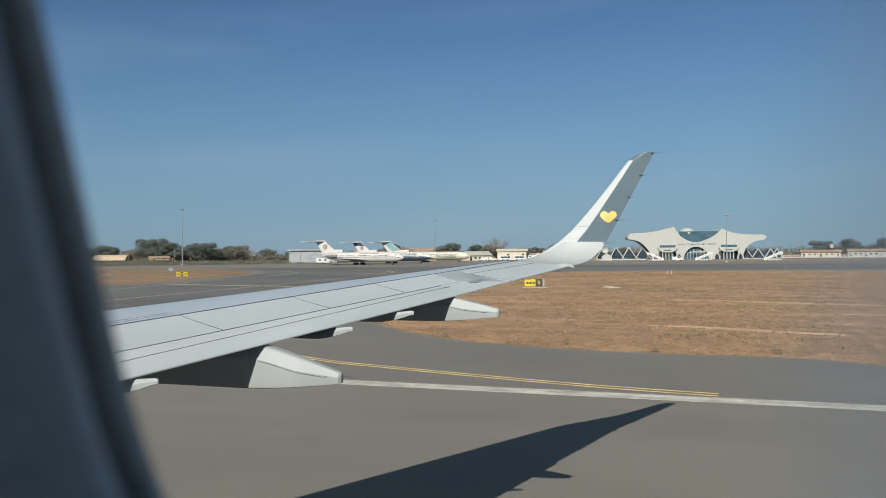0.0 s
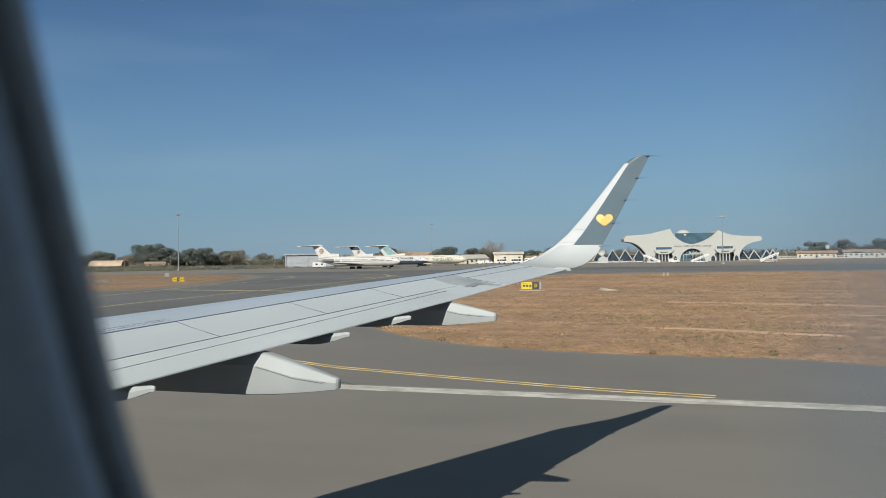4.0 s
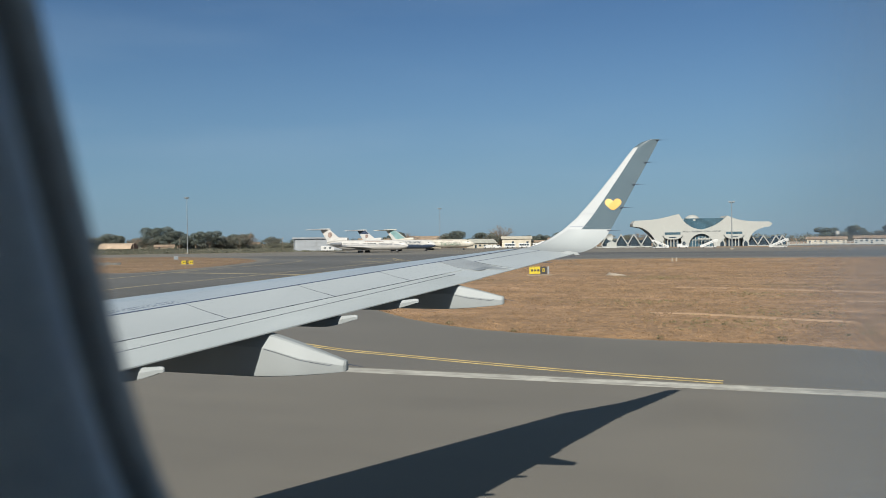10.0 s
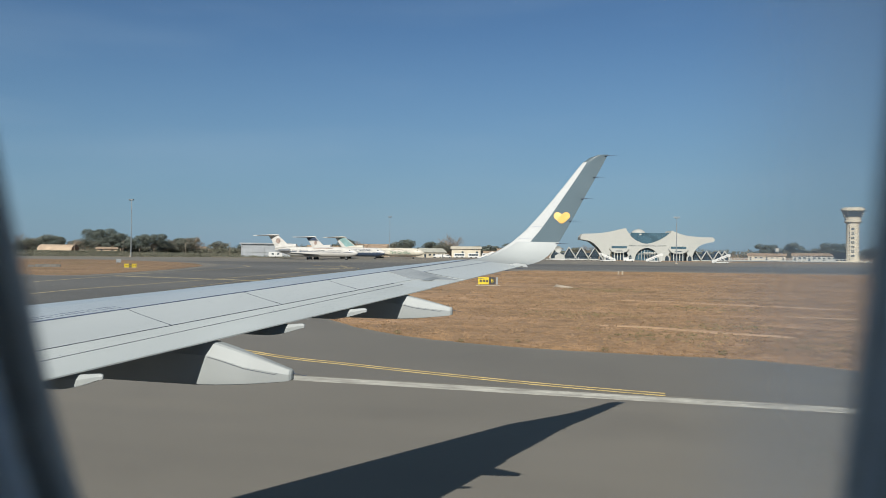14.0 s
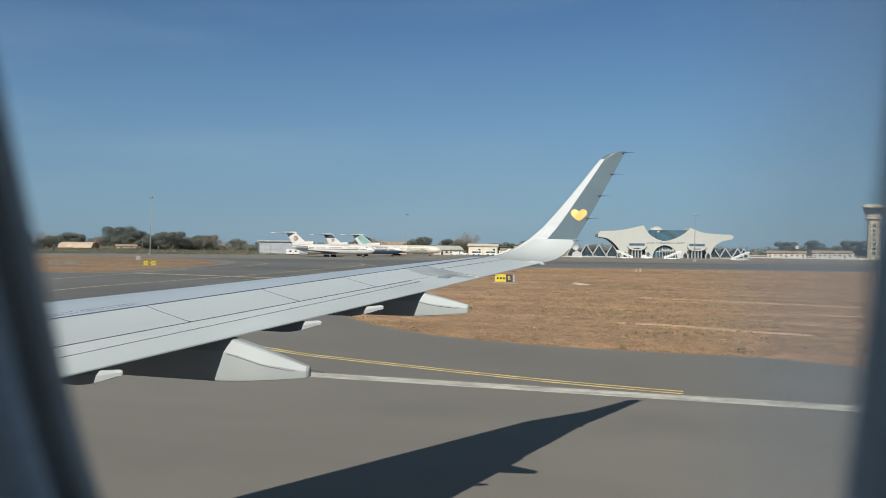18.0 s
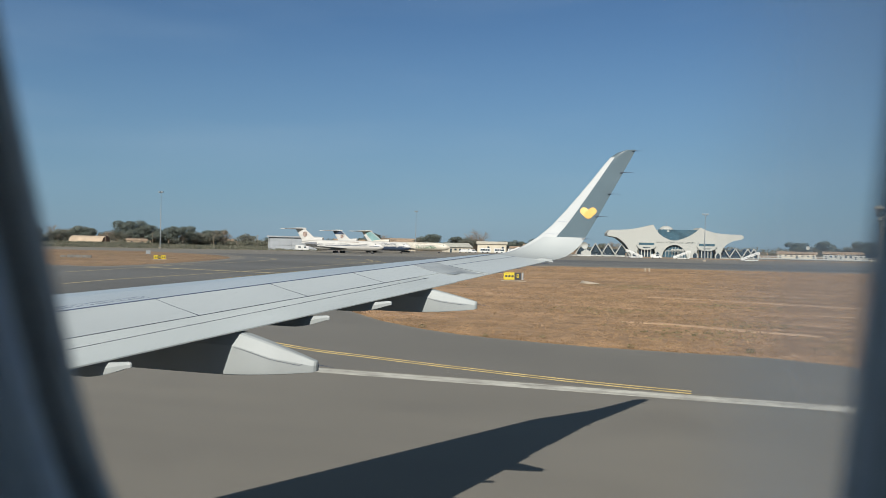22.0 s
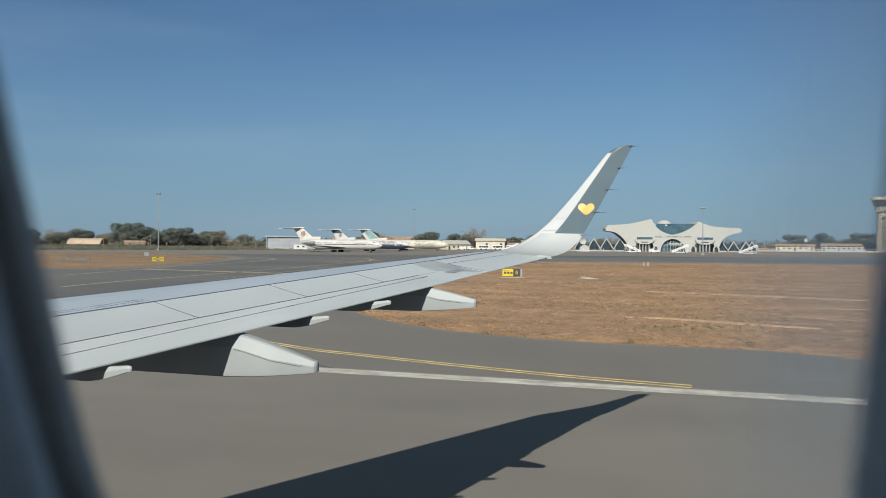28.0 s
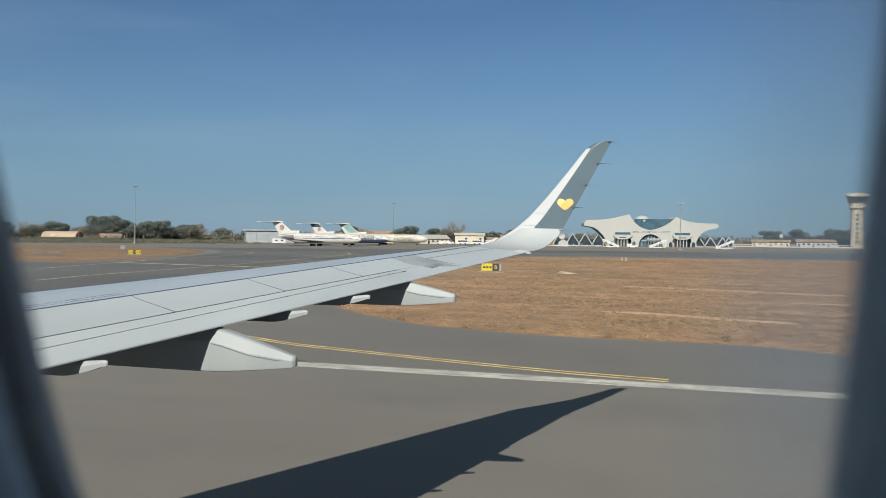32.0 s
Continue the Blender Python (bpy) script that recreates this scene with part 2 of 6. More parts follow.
def loft(rings, closed=True, caps=True):
    """Joins rings of equal length into a skin."""
    verts, faces, n = [], [], len(rings[0])
    for r in rings:
        verts += [tuple(p) for p in r]
    for i in range(len(rings) - 1):
        for j in range(n if closed else n - 1):
            k = (j + 1) % n
            faces.append((i * n + j, i * n + k, (i + 1) * n + k, (i + 1) * n + j))
    if caps and closed:
        faces += [tuple(range(n))[::-1], tuple(range((len(rings) - 1) * n, len(rings) * n))]
    return verts, faces


def prism(outline, y0, y1):
    """An outline in x and z, given a depth from y0 to y1."""
    n = len(outline)
    verts = [(x, y0, z) for x, z in outline] + [(x, y1, z) for x, z in outline]
    return verts, [tuple(range(n)), tuple(range(2 * n - 1, n - 1, -1))] + [(i, i + n, (i + 1) % n + n, (i + 1) % n) for i in range(n)]


def lerp_table(table, x):
    xs = [a for a, _ in table]
    return float(np.interp(x, xs, [b for _, b in table]))


def strip(points, width, z, thick=0.004, step=0.6):
    """A painted stripe along a smooth line on the ground, with a little depth."""
    pts = smooth_line(points, step)
    verts, faces = [], []
    for i, p in enumerate(pts):
        d = (pts[min(i + 1, len(pts) - 1)] - pts[max(i - 1, 0)]).normalized()
        nrm = Vector((-d.y, d.x)) * width / 2
        for s in (1, -1):
            verts += [(p.x + s * nrm.x, p.y + s * nrm.y, z), (p.x + s * nrm.x, p.y + s * nrm.y, z - thick)]
        if i:
            a, b = 4 * (i - 1), 4 * i
            faces += [(a, a + 2, b + 2, b), (a + 1, a, b, b + 1), (a + 2, a + 3, b + 3, b + 2)]
    return verts, faces


def smooth_line(points, step):
    pts = [Vector(p) for p in points]
    out = []
    for i in range(len(pts) - 1):
        p0, p1, p2, p3 = pts[max(i - 1, 0)], pts[i], pts[i + 1], pts[min(i + 2, len(pts) - 1)]
        n = max(2, int((p2 - p1).length / step))
        for k in range(n):
            t = k / n
            out.append(0.5 * ((2 * p1) + (p2 - p0) * t + (2 * p0 - 5 * p1 + 4 * p2 - p3) * t * t + (3 * p1 - p0 - 3 * p2 + p3) * t ** 3))
    return out + [pts[-1]]


def sheet(outline, z, ragged=0.25, step=0.8, thick=0.03):
    """A flat area with an uneven edge and a small step down to the ground."""
    pts = smooth_line(outline + [outline[0]], step)[:-1]
    top = []
    for p in pts:
        j = noise.noise((p.x * 0.9, p.y * 0.9, 3)) + 0.6 * noise.noise((p.x * 2.7, p.y * 2.7, 9))
        top.append((p.x + ragged * j, p.y + ragged * noise.noise((p.x * 0.8, p.y * 0.8, 17)), z))
    n = len(top)
    verts = top + [(x, y, z - thick) for x, y, _ in top]
    return verts, [tuple(range(n))] + [(i, i + n, (i + 1) % n + n, (i + 1) % n) for i in range(n)]


def lettering(name, text, size, mat, parent, m, label=""):
    cu = bpy.data.curves.new(name, "FONT")
    cu.body, cu.size, cu.extrude, cu.align_x, cu.align_y = text, size, 0.01, "CENTER", "CENTER"
    tmp = bpy.data.objects.new(name, cu)
    scene.collection.objects.link(tmp)
    me = bpy.data.meshes.new_from_object(tmp.evaluated_get(bpy.context.evaluated_depsgraph_get()))
    bpy.data.objects.remove(tmp)
    me.materials.clear()
    me.materials.append(mat)
    ob = new(name, me)
    ob.parent, ob.matrix_basis = parent, m
    return tagged(ob, label)


# ---- ground ----
def ground_material(name, k=1.0):
    """Dry grass and soil; k darkens the whole."""
    m = bpy.data.materials.new(name)
    m.use_nodes = True
    n, l = m.node_tree.nodes, m.node_tree.links
    b = n["Principled BSDF"]
    b.inputs["Roughness"].default_value = 0.95
    tc = n.new("ShaderNodeTexCoord")

    def tex(scale, stretch, detail=6):
        mp, t = n.new("ShaderNodeMapping"), n.new("ShaderNodeTexNoise")
        mp.inputs["Scale"].default_value = stretch
        t.inputs["Scale"].default_value, t.inputs["Detail"].default_value = scale, detail
        l.new(tc.outputs["Object"], mp.inputs[0])
        l.new(mp.outputs[0], t.inputs["Vector"])
        return t.outputs[0]

    def ramp(fac, stops):
        r = n.new("ShaderNodeValToRGB")
        while len(r.color_ramp.elements) < len(stops):
            r.color_ramp.elements.new(0.5)
        for e, (p, c) in zip(r.color_ramp.elements, stops):
            e.position, e.color = p, (*c, 1)
        l.new(fac, r.inputs[0])
        return r.outputs[0]

    def dim(*c):
        return tuple(v * k for v in c)

    def mixed(a, c, fac, mode="MIX"):
        x = n.new("ShaderNodeMix")
        x.data_type, x.blend_type = "RGBA", mode
        l.new(a, x.inputs[6])
        l.new(c, x.inputs[7])
        if isinstance(fac, float):
            x.inputs[0].default_value = fac
        else:
            l.new(fac, x.inputs[0])
        return x.outputs[2]

    broad = ramp(tex(0.05, (0.5, 1, 1)), [(0.3, dim(0.186, 0.116, 0.061)), (0.5, dim(0.245, 0.153, 0.084)), (0.68, dim(0.305, 0.194, 0.110))])
    streak = ramp(tex(0.30, (0.22, 0.8, 1)), [(0.54, (0, 0, 0)), (0.70, (0.8, 0.8, 0.8))])
    soil = ramp(tex(1.3, (0.4, 1, 1)), [(0.3, dim(0.32, 0.195, 0.115)), (0.7, dim(0.43, 0.28, 0.175))])
    green = ramp(tex(0.09, (0.6, 1, 1)), [(0.58, (0, 0, 0)), (0.72, (0.5, 0.5, 0.5))])
    gcol = ramp(tex(2.5, (1, 1, 1)), [(0.3, (0.075, 0.07, 0.025)), (0.7, (0.17, 0.125, 0.05))])
    tuft = ramp(tex(2.2, (0.6, 1, 1), 8), [(0.35, (0.35, 0.33, 0.30)), (0.65, (0.62, 0.62, 0.62))])
    col = mixed(broad, soil, streak)
    col = mixed(col, gcol, green)
    clump = ramp(tex(0.8, (1, 0.4, 1), 9), [(0.36, (0.28, 0.27, 0.25)), (0.64, (0.68, 0.68, 0.68))])
    col = mixed(col, tuft, 0.55, "OVERLAY")
    col = mixed(col, clump, 0.4, "OVERLAY")
    blade = ramp(tex(8.0, (0.35, 1, 1), 5), [(0.36, (0.24, 0.23, 0.22)), (0.62, (0.76, 0.76, 0.75))])
    col = mixed(col, blade, 0.5, "OVERLAY")
    swath = ramp(tex(0.5, (0.05, 1, 1), 5), [(0.38, (0.36, 0.36, 0.35)), (0.62, (0.62, 0.62, 0.62))])
    col = mixed(col, swath, 0.45, "OVERLAY")
    l.new(col, b.inputs["Base Color"])
    bp = n.new("ShaderNodeBump")
    bp.inputs["Strength"].default_value, bp.inputs["Distance"].default_value = 0.8, 0.08
    l.new(tex(5, (1, 1, 1), 8), bp.inputs["Height"])
    l.new(bp.outputs[0], b.inputs["Normal"])
    return m


GRASS = ground_material("dry_grass_ground")
GRASS_DULL = ground_material("dull_grass_ground", 0.72)
R = 4600
rings = [[(r * math.cos(a) * 1.0, r * math.sin(a), 0) for a in (i * math.tau / 96 for i in range(96))] for r in (R, 1500, 400, 60, 5)]
tagged(part("ground", loft(rings, caps=False), GRASS), "dry orange-brown grass and bare soil of the airfield", "ground", kind="structure")

RUNWAY_EDGE = [(900, 35.0), (60, 35.0), (13, 35.2), (9, 36.0), (6, 37.6), (3, 39.0), (-0.5, 39.1), (-5.5, 39.5), (-11.6, 41.4), (-15.7, 44.2), (-19.1, 47.6), (-24, 54), (-30, 66), (-36, 90), (-42, 130), (-47, 165), (-44, 182), (-34, 190)]
runway = sheet(RUNWAY_EDGE + [(-12, 198), (40, 206), (130, 216), (420, 240), (900, 270), (900, 420), (420, 400), (130, 388), (20, 384), (-70, 384), (-100, 372), (-250, 318), (-420, 250), (-700, 160), (-700, -60), (900, -60)], 0.03, 0.18)
tagged(part("runway", runway, ASPHALT), "grey-brown weathered asphalt runway joining a taxiway", "runway", kind="structure")
base = block(-33, 880, -50, 34.0, 0.0, 0.026)
block(-33, 2.6, 34.0, 38.2, 0.0, 0.026, bm=base)
tagged(part("runway_base", base, ASPHALT), "asphalt base course under the runway surface", "runway", kind="structure")
island = sheet([(-160, 112), (-104, 108), (-92.5, 107), (-91, 113), (-96.3, 136), (-105, 161), (-116, 184.4), (-140, 213.6), (-170, 232), (-198, 240), (-300, 210), (-300, 130)], 0.05, 0.6, 2.0)
tagged(part("grass_island", island, GRASS_DULL), "dry brown grass island between taxiways", "grass", kind="structure")
apron = sheet([(-420, 330), (-190, 330), (-110, 374), (-70, 386), (20, 388), (130, 398), (150, 470), (110, 545), (-60, 560), (-200, 500), (-330, 400)], 0.025, 0.6, 3.0)
tagged(part("apron", apron, APRON), "pale tan concrete apron before the terminal", "apron", kind="structure")

shoulder = sheet([(30, 28.5), (30, 34.4), (14, 34.6), (9, 35.4), (6, 37.0), (3, 38.4), (-0.5, 38.6), (-5.5, 39.0), (-11.6, 40.8), (-15.7, 43.5), (-19.1, 46.9), (-24, 53), (-29, 62), (-32.5, 68), (-33, 48), (-33, 30), (-32, 28.5), (-10, 28.5), (10, 28.5)], 0.036, 0.04, 0.8, 0.005)
tagged(part("runway_shoulder", shoulder, ASPHALT_EDGE), "darker asphalt between the runway edge line and the grass", "pavement", kind="structure")
taxiway = sheet([(-260, 40), (-150, 84), (-104, 103), (-89, 105), (-87.5, 114), (-93, 137), (-102, 162), (-113, 187), (-135, 216), (-168, 237), (-120, 262), (-60, 288), (20, 300), (160, 316), (420, 330), (420, 258), (160, 233), (40, 219), (-14, 211), (-36, 203), (-50, 190), (-52, 165), (-47, 130), (-41, 90), (-36, 68), (-34, 52), (-70, 40)], 0.034, 0.3, 1.5, 0.003)
tagged(part("taxiway", taxiway, ASPHALT_FAR), "darker newer asphalt taxiway", "taxiway", kind="structure")
lawn = sheet([(-34, 432), (20, 428), (90, 436), (170, 440), (170, 462), (60, 463), (-30, 462)], 0.05, 0.8, 2.5)
tagged(part("grass_strip", lawn, GRASS), "strip of dry brown grass before the terminal", "grass", kind="structure")

SCRUBLAND = material("scrubland", (0.150, 0.126, 0.078), 0.95, 0, 0.22, 0.05, 1.2, 0.03, spots=0.2)
rough = sheet([(-900, 120), (-420, 196), (-330, 236), (-250, 300), (-214, 336), (-188, 374), (-230, 470), (-330, 640), (-560, 900), (-1300, 900), (-1300, 300)], 0.045, 0.8, 3.0)
tagged(part("scrubland", rough, SCRUBLAND), "olive-brown rough grassland beyond the taxiway", "grassland", kind="structure")
for outline in ([(-4.6, 53.2), (-1, 52.4), (2, 51.0), (5.8, 49.8), (6.2, 50.5), (2, 52.2), (-1, 53.5), (-4.4, 53.9)], [(-4.6, 80.6), (0, 79.6), (6, 77.4), (13, 75.5), (13, 76.6), (6, 79.6), (0, 81.8), (-4.4, 82.0)], [(6, 66), (14, 64.6), (20, 64.2), (20, 65), (13, 66)]):
    tagged(part("bare_soil", sheet(outline, 0.012, 0.35, 0.5, 0.03), SOIL), "streak of bare pale soil in the grass", "soil", kind="structure")

tagged(part("runway_edge_line", strip([(-330, 27.85), (-60, 27.85), (0, 27.85), (60, 27.85), (300, 27.85)], 0.92, 0.036, step=3), PAINT_W), "weathered white painted runway edge line", "line", kind="structure")
GUIDE = [(-0.2, 28.75), (-4.2, 29.4), (-8.35, 30.45), (-12.6, 31.7), (-16.8, 33.2), (-26, 38.6), (-35, 47), (-45, 60), (-52, 78), (-57, 100), (-61, 130), (-66, 165), (-77, 190), (-98, 210)]
for off in (-0.22, 0.22):
    pts = [(x - (off * 0.35 if x < -1 else 0), y + off) for x, y in GUIDE]
    tagged(part("taxi_guide_line", strip(pts, 0.15, 0.045), PAINT_Y), "thin yellow painted taxi guide line curving off the runway", "line", kind="structure")
for pts, w in (([(-78, 86.4), (-82.1, 102.6), (-88, 124.5), (-91.7, 148.7), (-96.8, 168.8), (-102.6, 184.3), (-113.7, 197), (-128, 203), (-150, 206)], 0.3),
               ([(-58.8, 65.2), (-61, 74.9), (-62.3, 88.6), (-64.6, 108.3), (-69.8, 145.7), (-76.7, 184.8), (-90, 213)], 0.3),
               ([(-84, 109.6), (-70.7, 107.2), (-57.8, 104.6), (-46, 102.6)], 0.9),
               ([(-82, 170), (-73.5, 182)], 1.2), ([(-300, 300), (-180, 322), (-110, 344), (-40, 352), (160, 372)], 0.3)):
    tagged(part("taxi_line", strip(pts, w * 1.5, 0.042), PAINT_OLD), "faded yellow painted line on the taxiway", "line", kind="structure")


# ---- the airliner: wing ----
def te(y):
    return -4.82 + 0.252 * (max(y, 6.4) - 7)


def le(y):
    return -4.05 - 0.53 * (16 - y)


UPPER = [(0, -0.035), (0.006, -0.018), (0.02, -0.002), (0.05, 0.026), (0.10, 0.042), (0.18, 0.054), (0.3, 0.056), (0.42, 0.047), (0.6, 0.027), (0.75, 0.014), (0.9, 0.004), (1, 0.0)]
LOWER = [(0, -0.035), (0.01, -0.052), (0.05, -0.070), (0.15, -0.088), (0.3, -0.096), (0.45, -0.090), (0.65, -0.056), (0.8, -0.026), (0.92, -0.009), (1, -0.004)]


def wing_ref(y):
    return 4.45 - 0.09 * (17 - y)


def on_wing(x, y, up=0.0):
    """Height of the wing's upper skin."""
    c = te(y) - le(y)
    return wing_ref(y) + c * lerp_table(UPPER, (x - le(y)) / c) + up


wing = thing("airliner", (-8.0, 2.0, 0.0), 0, "white airliner standing on the runway, light grey wing and upswept winglet", "aircraft")
ORIGIN = Vector((-8.0, 2.0, 0.0))


def wing_part(name, data, mat, label="", smooth=False, parent=None):
    verts, faces = data
    return part(name, ([tuple(Vector(v) - ORIGIN) for v in verts], faces), mat, parent or wing, label, smooth)


def section(y, dz=0.0):
    c, x0, z = te(y) - le(y), le(y), wing_ref(y) + dz
    up = [(x0 + t * c, y, z + k * c) for t, k in UPPER]
    low = [(x0 + t * c, y, z + k * c) for t, k in LOWER[1:]]
    return up + low[::-1]


stations = [1.5, 3.0, 4.5, 6.4, 7.5, 9, 10.5, 12, 13.5, 14.8, 15.6, 16.0]
wing_part("wing_skin", loft([section(y, -0.006) for y in stations]), WING, smooth=True)


def skin_panel(name, corners, mat, up=0.0, thick=0.012, nx=6, ny=10, parent=None, label=""):
    """A panel laid on the upper skin: corners (x, y) in order front-inner, front-outer, rear-outer, rear-inner."""
    a, b, c, d = [Vector(p) for p in corners]
    verts, faces = [], []
    for i in range(ny + 1):
        for j in range(nx + 1):
            p = a.lerp(b, i / ny).lerp(d.lerp(c, i / ny), j / nx)
            verts.append((p.x, p.y, on_wing(p.x, p.y, up)))
    n = len(verts)
    verts += [(x, y, z - thick) for x, y, z in verts]
    w = nx + 1
    for i in range(ny):
        for j in range(nx):
            k = i * w + j
            faces.append((k, k + 1, k + w + 1, k + w))
    edge = [j for j in range(w)] + [i * w + nx for i in range(1, ny + 1)] + [ny * w + j for j in range(nx - 1, -1, -1)] + [i * w for i in range(ny - 1, 0, -1)]
    faces += [(edge[i], edge[(i + 1) % len(edge)], edge[(i + 1) % len(edge)] + n, edge[i] + n) for i in range(len(edge))]
    return wing_part(name, (verts, faces), mat, label, True, parent)


def spar(y):
    """Front edge of the spoilers."""
    return -6.28 + 0.36 * (y - 8.5)


def hinge(y):
    """Rear edge of the spoilers."""
    return -5.51 + 0.302 * (y - 7.72)


def crack(y):
    """Gap between the flap and its tab."""
    return -5.24 + 0.262 * (y - 7.4)


G = 0.0045
skin_panel("front_skin", [(le(2.2) + 0.3, 2.2), (le(16.0) + 0.06, 16.0), (spar(16.0) - 0.02, 16.0), (spar(2.2) - 0.02, 2.2)], WING_FRONT, 0.0005, 0.006, 24, 40, label="bluish grey metal wing skin")
joints = [6.9, 9.11, 10.69, 12.14, 13.40]
for y0, y1 in zip(joints, joints[1:]):
    skin_panel("spoiler", [(spar(y0 + 0.36) + 0.015, y0 + 0.36 + G), (spar(y1 + 0.36) + 0.015, y1 + 0.36 - G), (hinge(y1) - 0.01, y1 - G), (hinge(y0) - 0.01, y0 + G)], WING, 0.002, 0.007, 8, label="light grey spoiler panel")
skin_panel("outer_panel", [(spar(13.80) + 0.015, 13.80), (spar(14.34) + 0.015, 14.34), (te(13.72) - 0.05, 13.72), (hinge(13.42) - 0.01, 13.42)], PANEL_GREY, 0.002, 0.006, 8, 4, label="darker grey skin panel")
skin_panel("flap", [(hinge(6.6) + 0.012, 6.6), (hinge(12.9) + 0.012, 12.9), (crack(12.9) - 0.008, 12.9), (crack(6.6) - 0.008, 6.6)], FLAP, 0.0, 0.006, 6, 20, label="pale grey retracted flap")
skin_panel("flap_tab", [(crack(6.6) + 0.008, 6.6), (crack(12.75) + 0.008, 12.75), (te(12.75) + 0.05, 12.75), (te(6.6) + 0.04, 6.6)], FLAP, 0.001, 0.012, 6, 20, label="pale grey flap tab along the trailing edge")
skin_panel("aileron", [(-3.87, 14.18), (-3.196, 16.0), (te(16.0) + 0.005, 16.0), (te(13.8) + 0.02, 13.8)], WING, 0.001, 0.010, 10, 10, label="light grey aileron")
skin_panel("spar_gap", [(spar(6.0) - 0.026, 6.0), (spar(16.0) - 0.010, 16.0), (spar(16.0) + 0.004, 16.0), (spar(6.0) + 0.008, 6.0)], SEALANT, 0.0045, 0.004, 1, 30, label="dark blue sealant line")
skin_panel("aileron_gap", [(-3.894, 14.18), (-3.222, 16.0), (-3.217, 16.0), (-3.886, 14.18)], SEALANT, 0.0025, 0.003, 1, 8)
skin_panel("hinge_gap", [(hinge(6.6) - 0.006, 6.6), (hinge(12.9) - 0.005, 12.9), (hinge(12.9) + 0.005, 12.9), (hinge(6.6) + 0.006, 6.6)], GAP, 0.003, 0.004, 1, 20)
skin_panel("tab_gap", [(crack(6.6) - 0.005, 6.6), (crack(12.9) - 0.004, 12.9), (crack(12.9) + 0.004, 12.9), (crack(6.6) + 0.005, 6.6)], GAP, 0.003, 0.004, 1, 20)
skin_panel("aileron_end_gap", [(-3.885, 14.178), (-3.87, 14.186), (te(13.8) + 0.02, 13.806), (te(13.8) + 0.02, 13.798)], PANEL_DARK, 0.003, 0.004, 8, 1)
for y in joints[1:-1]:
    skin_panel("spoiler_gap", [(spar(y + 0.36), y + 0.36 - G), (spar(y + 0.36), y + 0.36 + G), (hinge(y), y + G), (hinge(y), y - G)], GAP, 0.0035, 0.003, 8, 1)
# stencilled line of letters too small to read, as plain bars
rnd = random.Random(4)
y = 8.1
while y < 9.5:
    w = rnd.choice((0.014, 0.02, 0.028))
    for back in (0.2, 0.13):
        x0 = spar(y) - back
        skin_panel("stencil_bar", [(x0, y), (x0 + 0.36 * w, y + w), (x0 + 0.36 * w + 0.034, y + w), (x0 + 0.034, y)], MARK, 0.0025, 0.002, 1, 1)
    y += w + rnd.choice((0.012, 0.016, 0.035))
rnd = random.Random(9)
for row, step in ((lambda y: hinge(y) - 0.05, 0.17), (lambda y: spar(y + 0.3) + 0.10, 0.21), (lambda y: crack(y) - 0.05, 0.23)):
    y = 7.4
    while y < 12.9:
        if rnd.random() < 0.22:
            skin_panel("rivet", [(row(y) - 0.003, y), (row(y), y + 0.008), (row(y) + 0.006, y + 0.007), (row(y) + 0.003, y - 0.001)], MARK, 0.0045, 0.002, 1, 1)
        y += step * rnd.uniform(0.8, 1.2)
skin_panel("vent_plate", [(-3.70, 13.42), (-3.60, 13.78), (-3.46, 13.75), (-3.56, 13.39)], PANEL_DARK, 0.004, 0.003, 1, 2)

# winglet: y, z, leading edge x, trailing edge x
WL = [(15.9, 4.351, -4.1, -2.56), (16.25, 4.385, -3.86, -2.45), (16.48, 4.43, -3.63, -2.36), (16.64, 4.51, -3.40, -2.26), (16.75, 4.63, -3.20, -2.15), (16.82, 4.78, -2.97, -2.06), (16.85, 5.0, -2.71, -1.94), (16.88, 5.3, -2.44, -1.775), (16.91, 5.59, -2.20, -1.625), (16.94, 5.88, -1.97, -1.47), (16.97, 6.15, -1.765, -1.33), (16.985, 6.285, -1.655, -1.26), (16.995, 6.37, -1.53, -1.22), (17.0, 6.425, -1.36, -1.19)]


def winglet_rings():
    out = []
    for i, (y, z, a, b) in enumerate(WL):
        p, q = WL[max(i - 1, 0)], WL[min(i + 1, len(WL) - 1)]
        d = Vector((0, q[0] - p[0], q[1] - p[1])).normalized()
        nrm = Vector((0, -d.z, d.y))
        ring = []
        seam_at = 0.43 if i < 5 else 0.41 - 0.033 * (i - 5)
        for t0, _ in UPPER:
            t = t0 * seam_at / 0.3 if t0 < 0.3 else seam_at + (t0 - 0.3) * (1 - seam_at) / 0.7
            k = lerp_table(UPPER, t)
            ring.append(Vector((a + t * (b - a), y, z)) + nrm * (k + 0.004 - 0.004 * t) * (b - a) * 0.75)
        for t, k in LOWER[:0:-1]:
            ring.append(Vector((a + t * (b - a), y, z)) + nrm * (k * 0.45 - 0.014 * (1 - t)) * (b - a) * 0.75)
        out.append(ring)
    return out


WR = winglet_rings()
skin = loft(WR)[1]
NR = len(WR[0])


def is_slate(f):
    i, j = f[0] // NR, f[0] % NR
    return len(f) == 4 and j < 11 and ((i >= 5 and j >= 6) or i >= 11)


def used(faces):
    """The points that the faces use, with the faces renumbered."""
    ids = sorted({k for f in faces for k in f})
    at = {k: i for i, k in enumerate(ids)}
    flat = [tuple(v - ORIGIN) for r in WR for v in r]
    return [flat[k] for k in ids], [tuple(at[k] for k in f) for f in faces]


